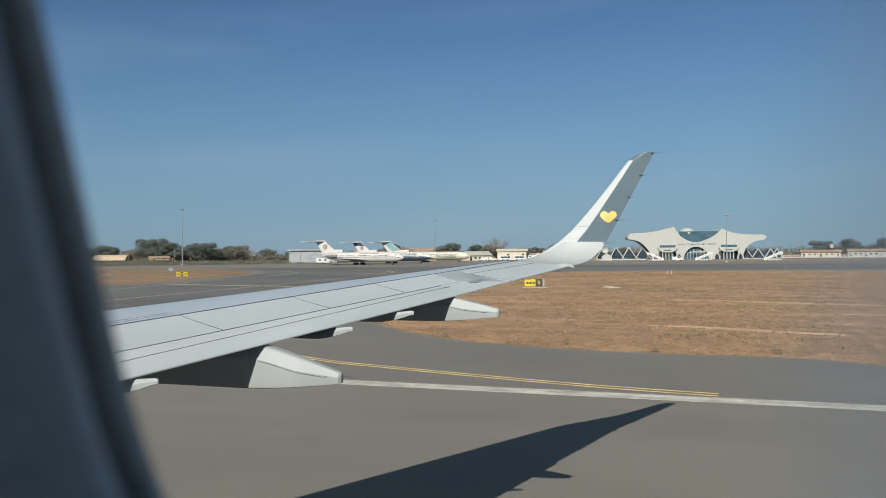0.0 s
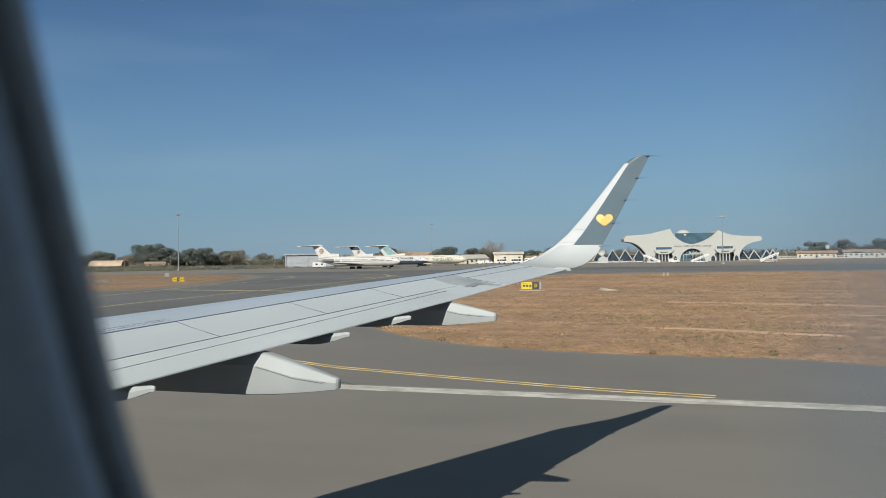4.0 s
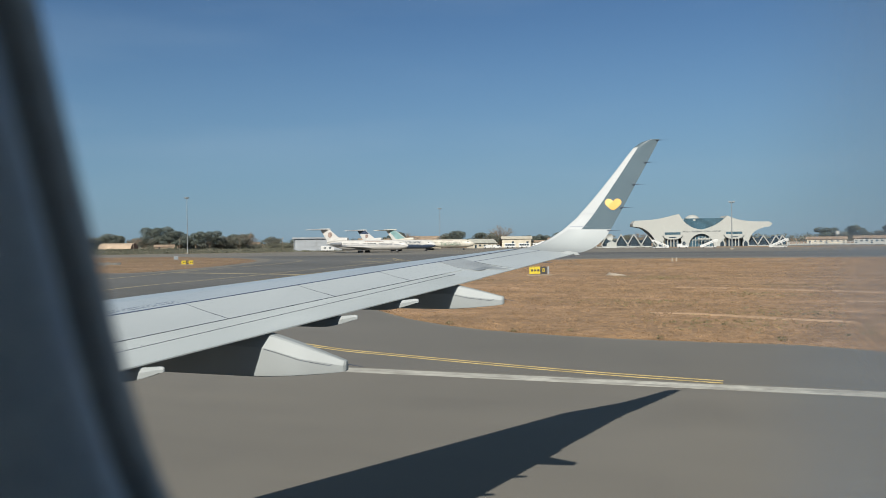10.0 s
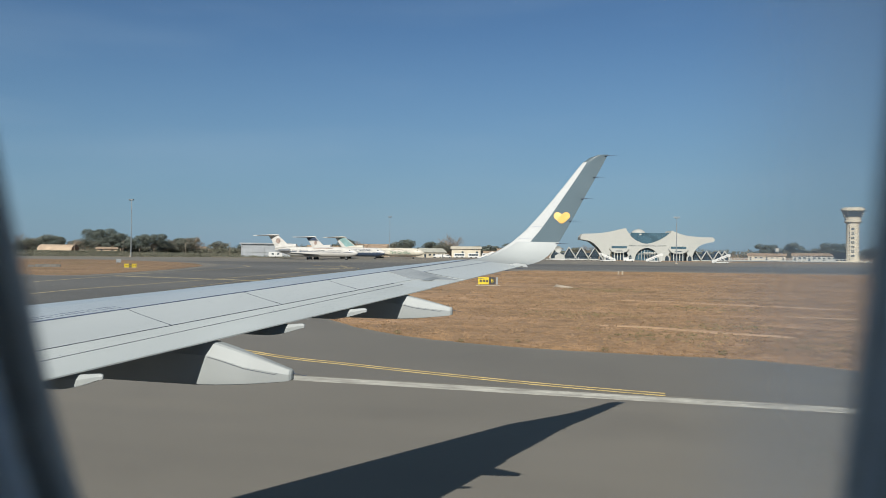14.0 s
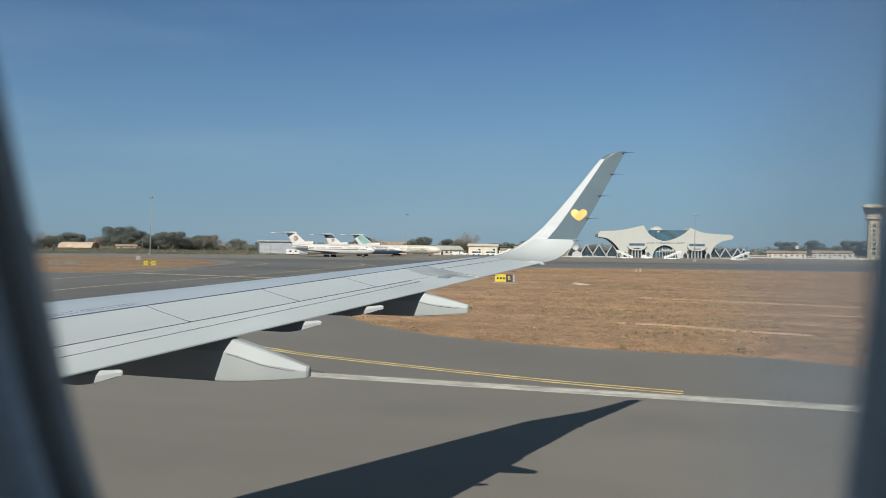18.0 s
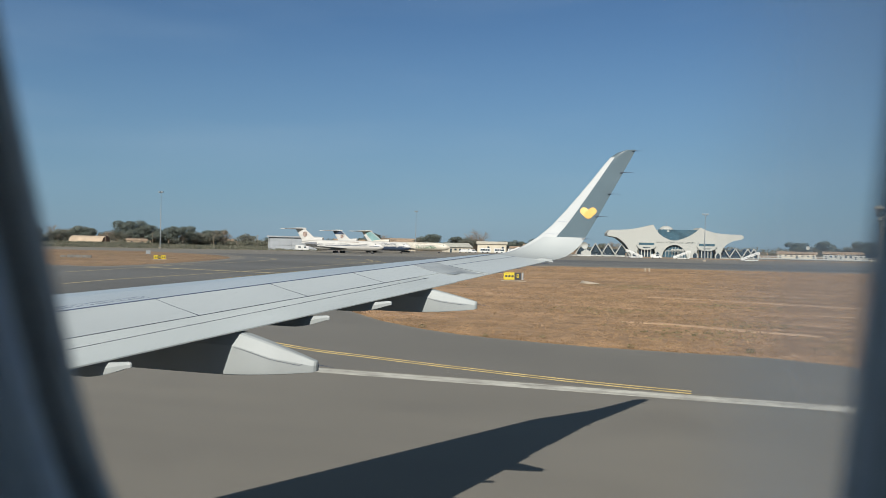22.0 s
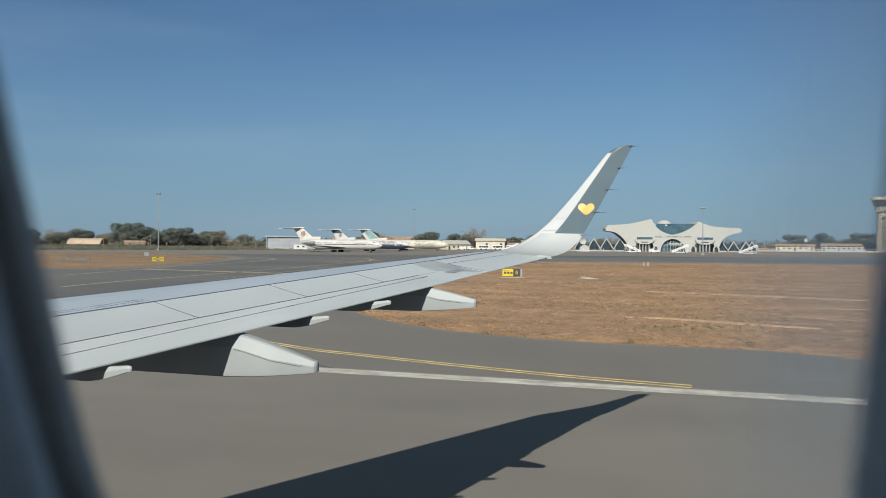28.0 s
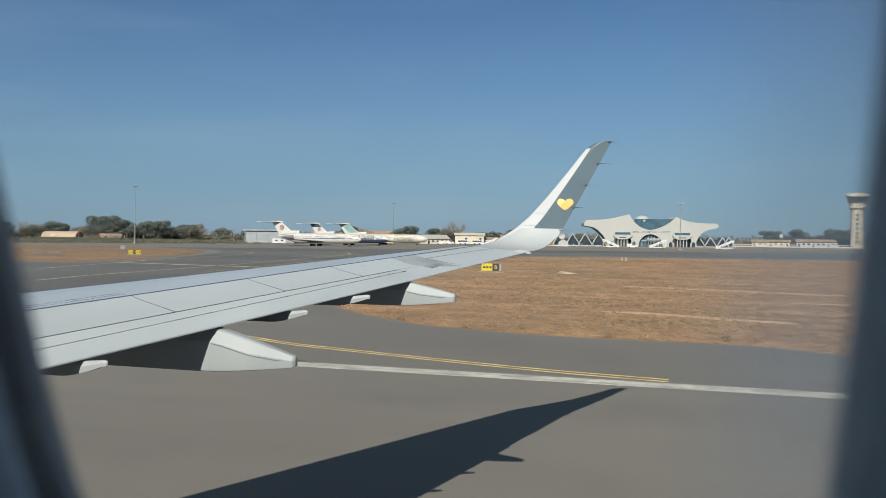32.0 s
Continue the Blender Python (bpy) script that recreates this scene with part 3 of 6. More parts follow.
def is_foot(f):
    i, j = f[0] // NR, f[0] % NR
    return len(f) == 4 and not is_slate(f) and i < 5 and (j >= 4 or i < 2)


wl = part("winglet", used([f for f in skin if not is_slate(f) and not is_foot(f)]), WHITE, wing, "white upswept winglet with slate grey face", True)
part("tip_blend", used([f for f in skin if is_foot(f)]), WINGTIP, wl, "pale grey curved blend into the winglet", True)
part("slate_panel", used([f for f in skin if is_slate(f)]), SLATE, wl, "slate grey painted panel", True)


def winglet_face(name, z0a, z0b, z1, t0, t1, mat, lift, n=14, m=8, label="", t1top=None):
    """A thin skin on the winglet's inner face, between two heights and two shares of the chord."""
    zs = [w[1] for w in WL]
    verts, faces = [], []
    for i in range(n + 1):
        for j in range(m + 1):
            t = t0 + (t1 - t0) * j / m
            zb = z0a + (z0b - z0a) * j / m
            z = zb + (z1 - zb) * i / n
            y, a, b = [float(np.interp(z, zs, [w[q] for w in WL])) for q in (0, 2, 3)]
            kk = lerp_table(UPPER, t) + 0.004 - 0.004 * t
            verts.append((a + t * (b - a), y - (kk * (b - a) * 0.75 + lift), z + 0.12 * lift))
    w = m + 1
    for i in range(n):
        for j in range(m):
            k = i * w + j
            faces.append((k, k + 1, k + w + 1, k + w))
    return wing_part(name, (verts, faces), mat, label, True, wl)


winglet_face("edge_joint", 5.07, 5.07, 5.076, 0.03, 0.44, MARK, 0.002, 1, 6)
winglet_face("edge_joint", 4.84, 4.84, 4.846, 0.04, 0.48, MARK, 0.002, 1, 6)


def inner_face(x, z):
    """y of the winglet's inner face."""
    y, a, b = [float(np.interp(z, [w[1] for w in WL], [w[q] for w in WL])) for q in (0, 2, 3)]
    t = (x - a) / (b - a)
    return y - (lerp_table(UPPER, t) + 0.004 - 0.004 * t) * (b - a) * 0.75


def stroke(side, k):
    """One thick rounded stroke of the heart, from its upper lobe down to the point."""
    (ax, az), (bx, bz) = (side * 0.3, 0.18), (0.0, -0.12)
    a0 = math.degrees(math.atan2(az - bz, ax - bx))
    arc = [(ax, az, a) for a in np.linspace(a0 + 90, a0 - 90, 14)] + [(bx, bz, a) for a in np.linspace(a0 - 90, a0 - 270, 14)]
    return [(k * 1.72 * (cx + 0.28 * math.cos(radians(a))), k * 1.62 * (cz + 0.28 * math.sin(radians(a)))) for cx, cz, a in arc]


for side, mat, up, text in ((-1, HEART_PALE, 0.0, "pale yellow stroke of the heart"), (1, HEART, 0.0025, "golden stroke of the heart")):
    hv = [(-2.02 + u, inner_face(-2.02 + u, 5.235 + v) - 0.004 - up, 5.235 + v) for u, v in stroke(side, 0.152)]
    n = len(hv)
    wing_part("heart_decal", (hv + [(x, y + 0.002, z) for x, y, z in hv], [tuple(range(n))] + [(i, (i + 1) % n, (i + 1) % n + n, i + n) for i in range(n)]), mat, text, parent=wl)
for z in (4.76, 5.18, 5.60, 6.0, 6.40):
    y, b = [float(np.interp(z, [w[1] for w in WL], [w[q] for w in WL])) for q in (0, 3)]
    bm = rod(Vector((b - 0.05, y - 0.02, z)) - ORIGIN, Vector((b + 0.05, y - 0.02, z)) - ORIGIN, 0.008, 0.006, 6)
    rod(Vector((b + 0.05, y - 0.02, z)) - ORIGIN, Vector((b + 0.19, y - 0.02, z - 0.004)) - ORIGIN, 0.0035, 0.002, 5, bm)
    part("static_wick", bm, GAP, wl)
for y in (14.1, 14.7, 15.2, 15.6):
    part("static_wick", rod(Vector((te(y) - 0.02, y, wing_ref(y) - 0.01)) - ORIGIN, Vector((te(y) + 0.16, y + 0.03, wing_ref(y) - 0.02)) - ORIGIN, 0.006, 0.002, 5), GAP, wing)
wing_part("tip_fence", loft([[(-2.62 + dx, 15.93 + dy, 4.36 + dz) for dx, dz in ((-0.22, 0.0), (-0.08, 0.035), (0.10, 0.015), (0.13, -0.035), (-0.18, -0.03))] for dy in (-0.03, 0.04)]), WINGTIP, "small white fairing at the wing tip")


def track_fairing(y, tip, top, depth, width, front, name="flap_track_fairing", blunt=0.10):
    """A canoe-shaped fairing under the trailing edge, with a sloping shoulder over flat sides; tip = (x, z) of its rear end.
    Returns the body and its (x, shoulder height, half width, lower edge) along the way."""
    tx, tz = tip
    rings, line = [], []
    x0, ref = te(y) - front, wing_ref(y)
    for i in range(33):
        s = i / 32
        x = x0 + (tx - x0) * s
        swell = min(1, (s / 0.35)) ** 0.6 if s < 0.35 else 1
        bottom_mid = top - depth
        zb = (ref - 0.25) * (1 - swell) + bottom_mid * swell
        if s > 0.72:
            zb = bottom_mid + (tz - blunt - bottom_mid) * ((s - 0.72) / 0.28) ** 1.6
        aft = (x - te(y)) / (tx - te(y))
        zt = ref - 0.02 if aft < -0.04 else (ref - 0.03) + (tz + blunt * 0.2 - ref + 0.03) * max(0, aft) ** 1.12
        w = width * (0.15 + 0.36 * swell) * (1 if s < 0.7 else 1 - 0.55 * ((s - 0.7) / 0.3) ** 1.5) / 2
        drop = min(0.42 * (zt - zb), 0.34 * depth)
        f = 0.05 * (zt - zb)
        half = [(0.0, zb), (0.78 * w, zb), (0.87 * w, zb + 0.35 * f), (0.93 * w, zb + f + 0.012), (w, zt - drop - 0.4 * f), (w - 0.06 * w, zt - drop + 0.45 * f), (0.60 * w, zt - 0.14 * drop), (0.42 * w, zt - 0.03 * drop), (0.0, zt)]
        rings.append([(x, y - a, z) for a, z in half] + [(x, y + a, z) for a, z in half[-2:0:-1]])
        line.append((x, zt - drop, w, zb))
    last, mid = rings[-1], Vector((tx, y, tz - 0.4 * blunt))
    for dx, k, h in ((0.02, 0.84, 0.92), (0.036, 0.5, 0.78), (0.042, 0.12, 0.6)):
        rings.append([(tx + dx, mid.y + (v[1] - mid.y) * k, mid.z + (v[2] - mid.z) * h) for v in last])
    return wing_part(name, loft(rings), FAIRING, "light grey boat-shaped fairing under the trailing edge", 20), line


def on_side(line, y, x, down=0.0):
    """A point on a fairing's near side, at a depth below its shoulder."""
    xs = [p[0] for p in line]
    z, w, zb = (float(np.interp(x, xs, [p[q] for p in line])) for q in (1, 2, 3))
    return Vector((x, y - w * (1 - 0.07 * max(0, down) / (z - zb)) - 0.0008, z - down)) - ORIGIN


for y, tip, top, depth, width, front in ((8.8, (-3.57, 3.43), 3.63, 0.375, 0.54, 2.6), (12.2, (-2.90, 3.83), 4.0, 0.335, 0.46, 2.3)):
    fo, line = track_fairing(y, tip, top, depth, width, front)
    x0, x1 = te(y) - 0.02, tip[0] - 0.12
    xs = np.linspace(x0, x1, 10)
    for xa, xb in zip(xs, xs[1:]):
        part("seam", rod(on_side(line, y, xa, 0.022), on_side(line, y, xb, 0.022), 0.0026, seg=5), GAP, fo)
    for xa in np.linspace(x0 + 0.12, x1 - 0.05, 8):
        bm = bmesh.new()
        bmesh.ops.create_uvsphere(bm, u_segments=6, v_segments=4, radius=0.0036, matrix=Matrix.Translation(on_side(line, y, xa, 0.006)))
        part("rivet", bm, GAP, fo)
    part("seam", rod(on_side(line, y, x1, 0.022), on_side(line, y, x1 + 0.03, 0.002), 0.0025, seg=5), GAP, fo)
    part("trailing_wire", rod(Vector((tip[0] - 0.02, y, tip[1] - 0.02)) - ORIGIN, Vector((tip[0] + 0.2, y + 0.02, tip[1] - 0.05)) - ORIGIN, 0.005, 0.002, 5), GAP, fo)
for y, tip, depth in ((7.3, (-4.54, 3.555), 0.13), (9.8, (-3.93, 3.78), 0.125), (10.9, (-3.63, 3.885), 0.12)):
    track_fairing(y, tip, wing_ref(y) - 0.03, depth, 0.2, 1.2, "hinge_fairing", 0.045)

# ---- the airliner: cabin round the window ----
CY, CZ, RAD = 0.0, 4.25, 1.975
WX, WZ = -0.083, 4.619
WALL_TILT = math.tan(0.317)  # the side wall leans in towards the ceiling


def leaned(y, z):
    return y - (z - WZ) * WALL_TILT


def oval(y, k=1.0, n=96, dx=0.0):
    """The window's outline on the leaning wall: upright sides with well rounded corners."""
    out = []
    for i in range(n):
        t = math.tau * i / n
        c, s = math.cos(t), math.sin(t)
        ex, half = (4.9, 0.1288) if c > 0 else (4.4, 0.1434)
        u, v = k * half * abs(c) ** (2 / ex) * (1 if c > 0 else -1), k * 0.187 * abs(s) ** (2 / ex) * (1 if s > 0 else -1)
        z = WZ + v - 0.026 * u
        out.append((WX + dx + u + 0.026 * v, leaned(y, z), z))
    return out


def frame_ring(y, x0, x1, z0, z1, n=96):
    """A rectangle with the window's count of points, to join with it."""
    out = []
    for i in range(n):
        t = math.tau * i / n
        c, s = math.cos(t), math.sin(t)
        k = 1 / max(abs(c), abs(s))
        z = (z0 + z1) / 2 + s * k * (z1 - z0) / 2
        out.append(((x0 + x1) / 2 + c * k * (x1 - x0) / 2, leaned(y, z), z))
    return out


FO = ORIGIN


def cabin_part(name, data, mat, label="", smooth=False, parent=None):
    return part(name, ([tuple(Vector(v) - FO) for v in data[0]], data[1]), mat, parent or wing, label, smooth)


def shell_arc(name, a0, a1, x0, x1, label):
    prof = [((RAD - d) * math.cos(radians(a)), CZ + (RAD - d) * math.sin(radians(a))) for d in (0, 0.13) for a in (np.linspace(a0, a1, 24) if d == 0 else np.linspace(a1, a0, 24))]
    cabin_part(name, loft([[(x, y, z) for y, z in prof] for x in (x0, (x0 + x1) / 2, x1)]), CABIN, label, True)


up = math.degrees(math.asin((5.10 - CZ) / RAD))
low = math.degrees(math.asin((4.30 - CZ) / RAD))
p_up, p_low = 180 - math.degrees(math.asin((4.98 - CZ) / RAD)), 180 - math.degrees(math.asin((4.62 - CZ) / RAD))
shell_arc("fuselage_crown", up, p_up, -9, 3, "white curved upper fuselage shell")
shell_arc("fuselage_belly", p_low, 360 + low, -9, 3, "white curved lower fuselage shell")
# pillars between the windows of the far side
for i in range(23):
    x = -9 + 0.53 * i
    shell_arc("window_pillar", p_up, p_low, x, x + 0.29, "white pillar between windows")
for x in (-9.0, 2.94):
    cabin_part("bulkhead", loft([[(x + d, 1.9 * math.cos(radians(a)), CZ + 1.9 * math.sin(radians(a))) for a in range(0, 360, 10)] for d in (0, 0.06)]), CABIN, "plain cabin bulkhead")
Z0, Z1 = 4.28, 5.12
side = loft([frame_ring(1.78, -0.62, 0.46, Z0, Z1), oval(1.78, 1.25, dx=0.004), oval(1.815, 1.03, dx=0.004), oval(1.835, 0.936, dx=0.004), oval(1.842, 0.923, dx=0.004), oval(1.846, 0.93, dx=0.004)], caps=False)
cabin_part("window_reveal", side, TRIM, "slate grey plastic window surround", True)
cabin_part("window_seal", loft([oval(1.846, 0.93, dx=0.004), oval(1.856, 1.0, dx=0.002), oval(1.864, 1.03)], caps=False), RUBBER, "black rubber window seal", True)
cabin_part("window_lip", loft([oval(1.864, 1.03), oval(1.869, 1.005), oval(1.875, 0.985), oval(1.880, 0.99), oval(1.884, 1.03)], caps=False), LIP, "grey outer window lip", True)
cabin_part("outer_skin", loft([oval(1.884, 1.03), oval(1.90, 1.42), frame_ring(1.902, -0.62, 0.46, Z0 - 0.1, Z1 + 0.1)], caps=False), WHITE, "white fuselage skin round the window", True)
for x0, x1 in ((-9.0, -0.618), (0.458, 3.0)):
    cabin_part("side_wall", ([(x, leaned(y, z), z) for x in (x0, x1) for y, z in ((1.78, Z0), (1.902, Z0), (1.902, Z1), (1.78, Z1))], [(0, 1, 2, 3), (7, 6, 5, 4), (0, 4, 5, 1), (1, 5, 6, 2), (2, 6, 7, 3), (3, 7, 4, 0)]), TRIM, "plain cabin side wall")


def pane_material():
    """Scratched acrylic: clear, with a dusty film that is thicker in blotches and towards the rear edge."""
    m = bpy.data.materials.new("window_acrylic")
    m.use_nodes = True
    n, l = m.node_tree.nodes, m.node_tree.links
    n.remove(n["Principled BSDF"])
    clear, film, gloss = n.new("ShaderNodeBsdfTransparent"), n.new("ShaderNodeBsdfTranslucent"), n.new("ShaderNodeBsdfGlossy")
    clear.inputs[0].default_value = (0.97, 0.985, 0.99, 1)
    film.inputs[0].default_value = (0.86, 0.95, 1.0, 1)
    gloss.inputs["Roughness"].default_value = 0.02
    tc, mp, t = n.new("ShaderNodeTexCoord"), n.new("ShaderNodeMapping"), n.new("ShaderNodeTexNoise")
    t.inputs["Scale"].default_value, t.inputs["Detail"].default_value = 9, 4
    l.new(tc.outputs["Object"], mp.inputs[0])
    l.new(mp.outputs[0], t.inputs["Vector"])
    sep, mr = n.new("ShaderNodeSeparateXYZ"), n.new("ShaderNodeMapRange")
    l.new(tc.outputs["Object"], sep.inputs[0])
    mr.interpolation_type = "SMOOTHSTEP"
    for i, v in zip((1, 2, 3, 4), (7.992, 8.036, 0.0, 0.68)):
        mr.inputs[i].default_value = v
    l.new(sep.outputs[0], mr.inputs[0])
    mul, add = n.new("ShaderNodeMath"), n.new("ShaderNodeMath")
    mul.operation, add.operation = "MULTIPLY", "MULTIPLY_ADD"
    l.new(mr.outputs[0], mul.inputs[0])
    l.new(t.outputs[0], mul.inputs[1])
    l.new(mul.outputs[0], add.inputs[0])
    add.inputs[1].default_value, add.inputs[2].default_value = 1.0, 0.012
    mix, mix2, fr = n.new("ShaderNodeMixShader"), n.new("ShaderNodeMixShader"), n.new("ShaderNodeFresnel")
    fr.inputs[0].default_value = 1.2
    l.new(add.outputs[0], mix.inputs[0])
    l.new(clear.outputs[0], mix.inputs[1])
    l.new(film.outputs[0], mix.inputs[2])
    l.new(fr.outputs[0], mix2.inputs[0])
    l.new(mix.outputs[0], mix2.inputs[1])
    l.new(gloss.outputs[0], mix2.inputs[2])
    l.new(mix2.outputs[0], n["Material Output"].inputs[0])
    return m


rim = oval(1.872, 0.99)
pane = cabin_part("window_pane", (rim, [tuple(range(len(rim)))]), pane_material(), "clear acrylic pane with a dusty film")
pane.visible_shadow = False

for y in (1.2, -3.8):
    leg = part("landing_gear_leg", rod(Vector((-4.6, y, 0.55)) - ORIGIN, Vector((-4.6, y, 3.0)) - ORIGIN, 0.16, 0.14, 10), STEEL_GEAR, wing)
    for d in (-0.45, 0.25):
        part("wheel", rod(Vector((-4.6, y + d, 0.61)) - ORIGIN, Vector((-4.6, y + d + 0.3, 0.61)) - ORIGIN, 0.58, seg=18), RUBBER, leg)


# ---- far things: materials ----
JET_WHITE = material("jet_white", (0.425, 0.413, 0.390), 0.35, 0, 0.05, 0.4, 4, 0)
JET_CREAM = material("jet_cream", (0.434, 0.403, 0.341), 0.45, 0, 0.08, 0.4, 4, 0)
JET_BLUE = material("jet_blue", (0.034, 0.050, 0.085), 0.4, 0, 0.1, 0.6, 4, 0)
JET_NAVY = material("jet_navy", (0.020, 0.024, 0.07), 0.3, 0, 0.1, 0.6, 4, 0)
JET_FIN = material("jet_fin_blue", (0.035, 0.05, 0.16), 0.35, 0, 0.1, 0.6, 4, 0)
JET_TEAL = material("jet_teal", (0.16, 0.27, 0.27), 0.4, 0, 0.1, 0.6, 4, 0)
JET_RED = material("jet_red", (0.30, 0.03, 0.05), 0.4, 0, 0.1, 0.6, 4, 0)
JET_GREEN = material("jet_green", (0.015, 0.09, 0.05), 0.4, 0, 0.1, 0.6, 4, 0)
JET_BROWN = material("jet_crest", (0.27, 0.20, 0.17), 0.5, 0, 0.3, 2, 9, 0)
JET_METAL = material("jet_metal", (0.336, 0.344, 0.360), 0.35, 0.7, 0.1, 1, 8, 0)
TYRE = material("tyre_rubber", (0.03, 0.03, 0.03), 0.85, 0, 0.2, 4, 30, 0.002)
GLASS = material("tinted_glass", (0.04, 0.082, 0.11), 0.25, 0.0, 0.15, 0.3, 3, 0)
GLASS_DARK = material("dark_glass", (0.03, 0.045, 0.06), 0.1, 0, 0.2, 0.5, 5, 0)
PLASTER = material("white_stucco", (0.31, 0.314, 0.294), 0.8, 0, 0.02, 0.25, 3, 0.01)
CREAM = material("cream_stucco", (0.445, 0.402, 0.318), 0.85, 0, 0.08, 0.3, 3, 0.01)
SHELL_TAN = material("tan_stucco", (0.341, 0.260, 0.186), 0.85, 0, 0.1, 0.3, 3, 0.01)
ROOF_TAN = material("tan_roof_sheets", (0.286, 0.208, 0.143), 0.7, 0, 0.15, 0.4, 5, 0.02)
ROOF_RUST = material("rusty_roof_sheets", (0.210, 0.119, 0.077), 0.75, 0, 0.2, 0.5, 5, 0.02)
ROOF_GREY = material("grey_roof_sheets", (0.240, 0.252, 0.264), 0.6, 0.1, 0.1, 0.4, 4, 0.02)
ROOF_PALE = material("pale_roof_sheets", (0.36, 0.35, 0.30), 0.6, 0, 0.1, 0.4, 4, 0.02)
WALL_GREY = material("grey_cladding", (0.252, 0.270, 0.288), 0.7, 0, 0.08, 0.3, 4, 0.02)
STEEL = material("galvanised_steel", (0.266, 0.280, 0.287), 0.45, 0.6, 0.1, 2, 20, 0.001)
SIGN_Y = material("sign_yellow", (0.446, 0.341, 0.012), 0.45, 0, 0.08, 3, 30, 0)
SIGN_K = material("sign_black", (0.02, 0.02, 0.022), 0.5, 0, 0.2, 3, 30, 0)
BUS_WHITE = material("vehicle_white", (0.481, 0.481, 0.468), 0.3, 0, 0.05, 2, 10, 0)
BUS_GREEN = material("vehicle_green", (0.05, 0.14, 0.06), 0.4, 0, 0.1, 2, 10, 0)
BARK = material("bark", (0.20, 0.16, 0.12), 0.9, 0, 0.2, 3, 20, 0.02)
# both leaf colours are greyed to stand in for distance haze
LEAF = material("leaves_dark", (0.076, 0.090, 0.074), 0.75, 0, 0.2, 0.4, 4, 0, island=0.28)
LEAF_DULL = material("leaves_hazed", (0.098, 0.102, 0.080), 0.8, 0, 0.2, 0.4, 4, 0, island=0.26)
TWIG = material("bare_twigs", (0.173, 0.135, 0.105), 0.9, 0, 0.2, 1, 8, 0, island=0.3)
SCRUB = material("scrub", (0.092, 0.093, 0.066), 0.9, 0, 0.2, 0.5, 4, 0, island=0.25)


# ---- parked airliners ----
def ring_yz(x, cz, r, n=20, a0=0.0, a1=360.0, squash=1.0):
    return [(x, r * math.cos(radians(a)), cz + r * squash * math.sin(radians(a))) for a in np.linspace(a0, a1, n)]


def fin(name, root, tip, thick, mat, parent, vertical=True, label="", y=0.0, z=0.0, rise=0.07):
    """A tapered surface: root and tip are (front, rear, out); vertical ones rise in z, flat ones reach out in y."""
    rings = []
    for (f, r, o), t in ((root, thick), (tip, thick * 0.45)):
        c = r - f
        prof = [(f, 0), (f + 0.25 * c, t), (f + 0.6 * c, t * 0.8), (r, 0.02), (f + 0.6 * c, -t * 0.8), (f + 0.25 * c, -t)]
        rings.append([(px, y + k, o) if vertical else (px, y + o, z + k + abs(o) * rise) for px, k in prof])
    return part(name, loft(rings), mat, parent, label)


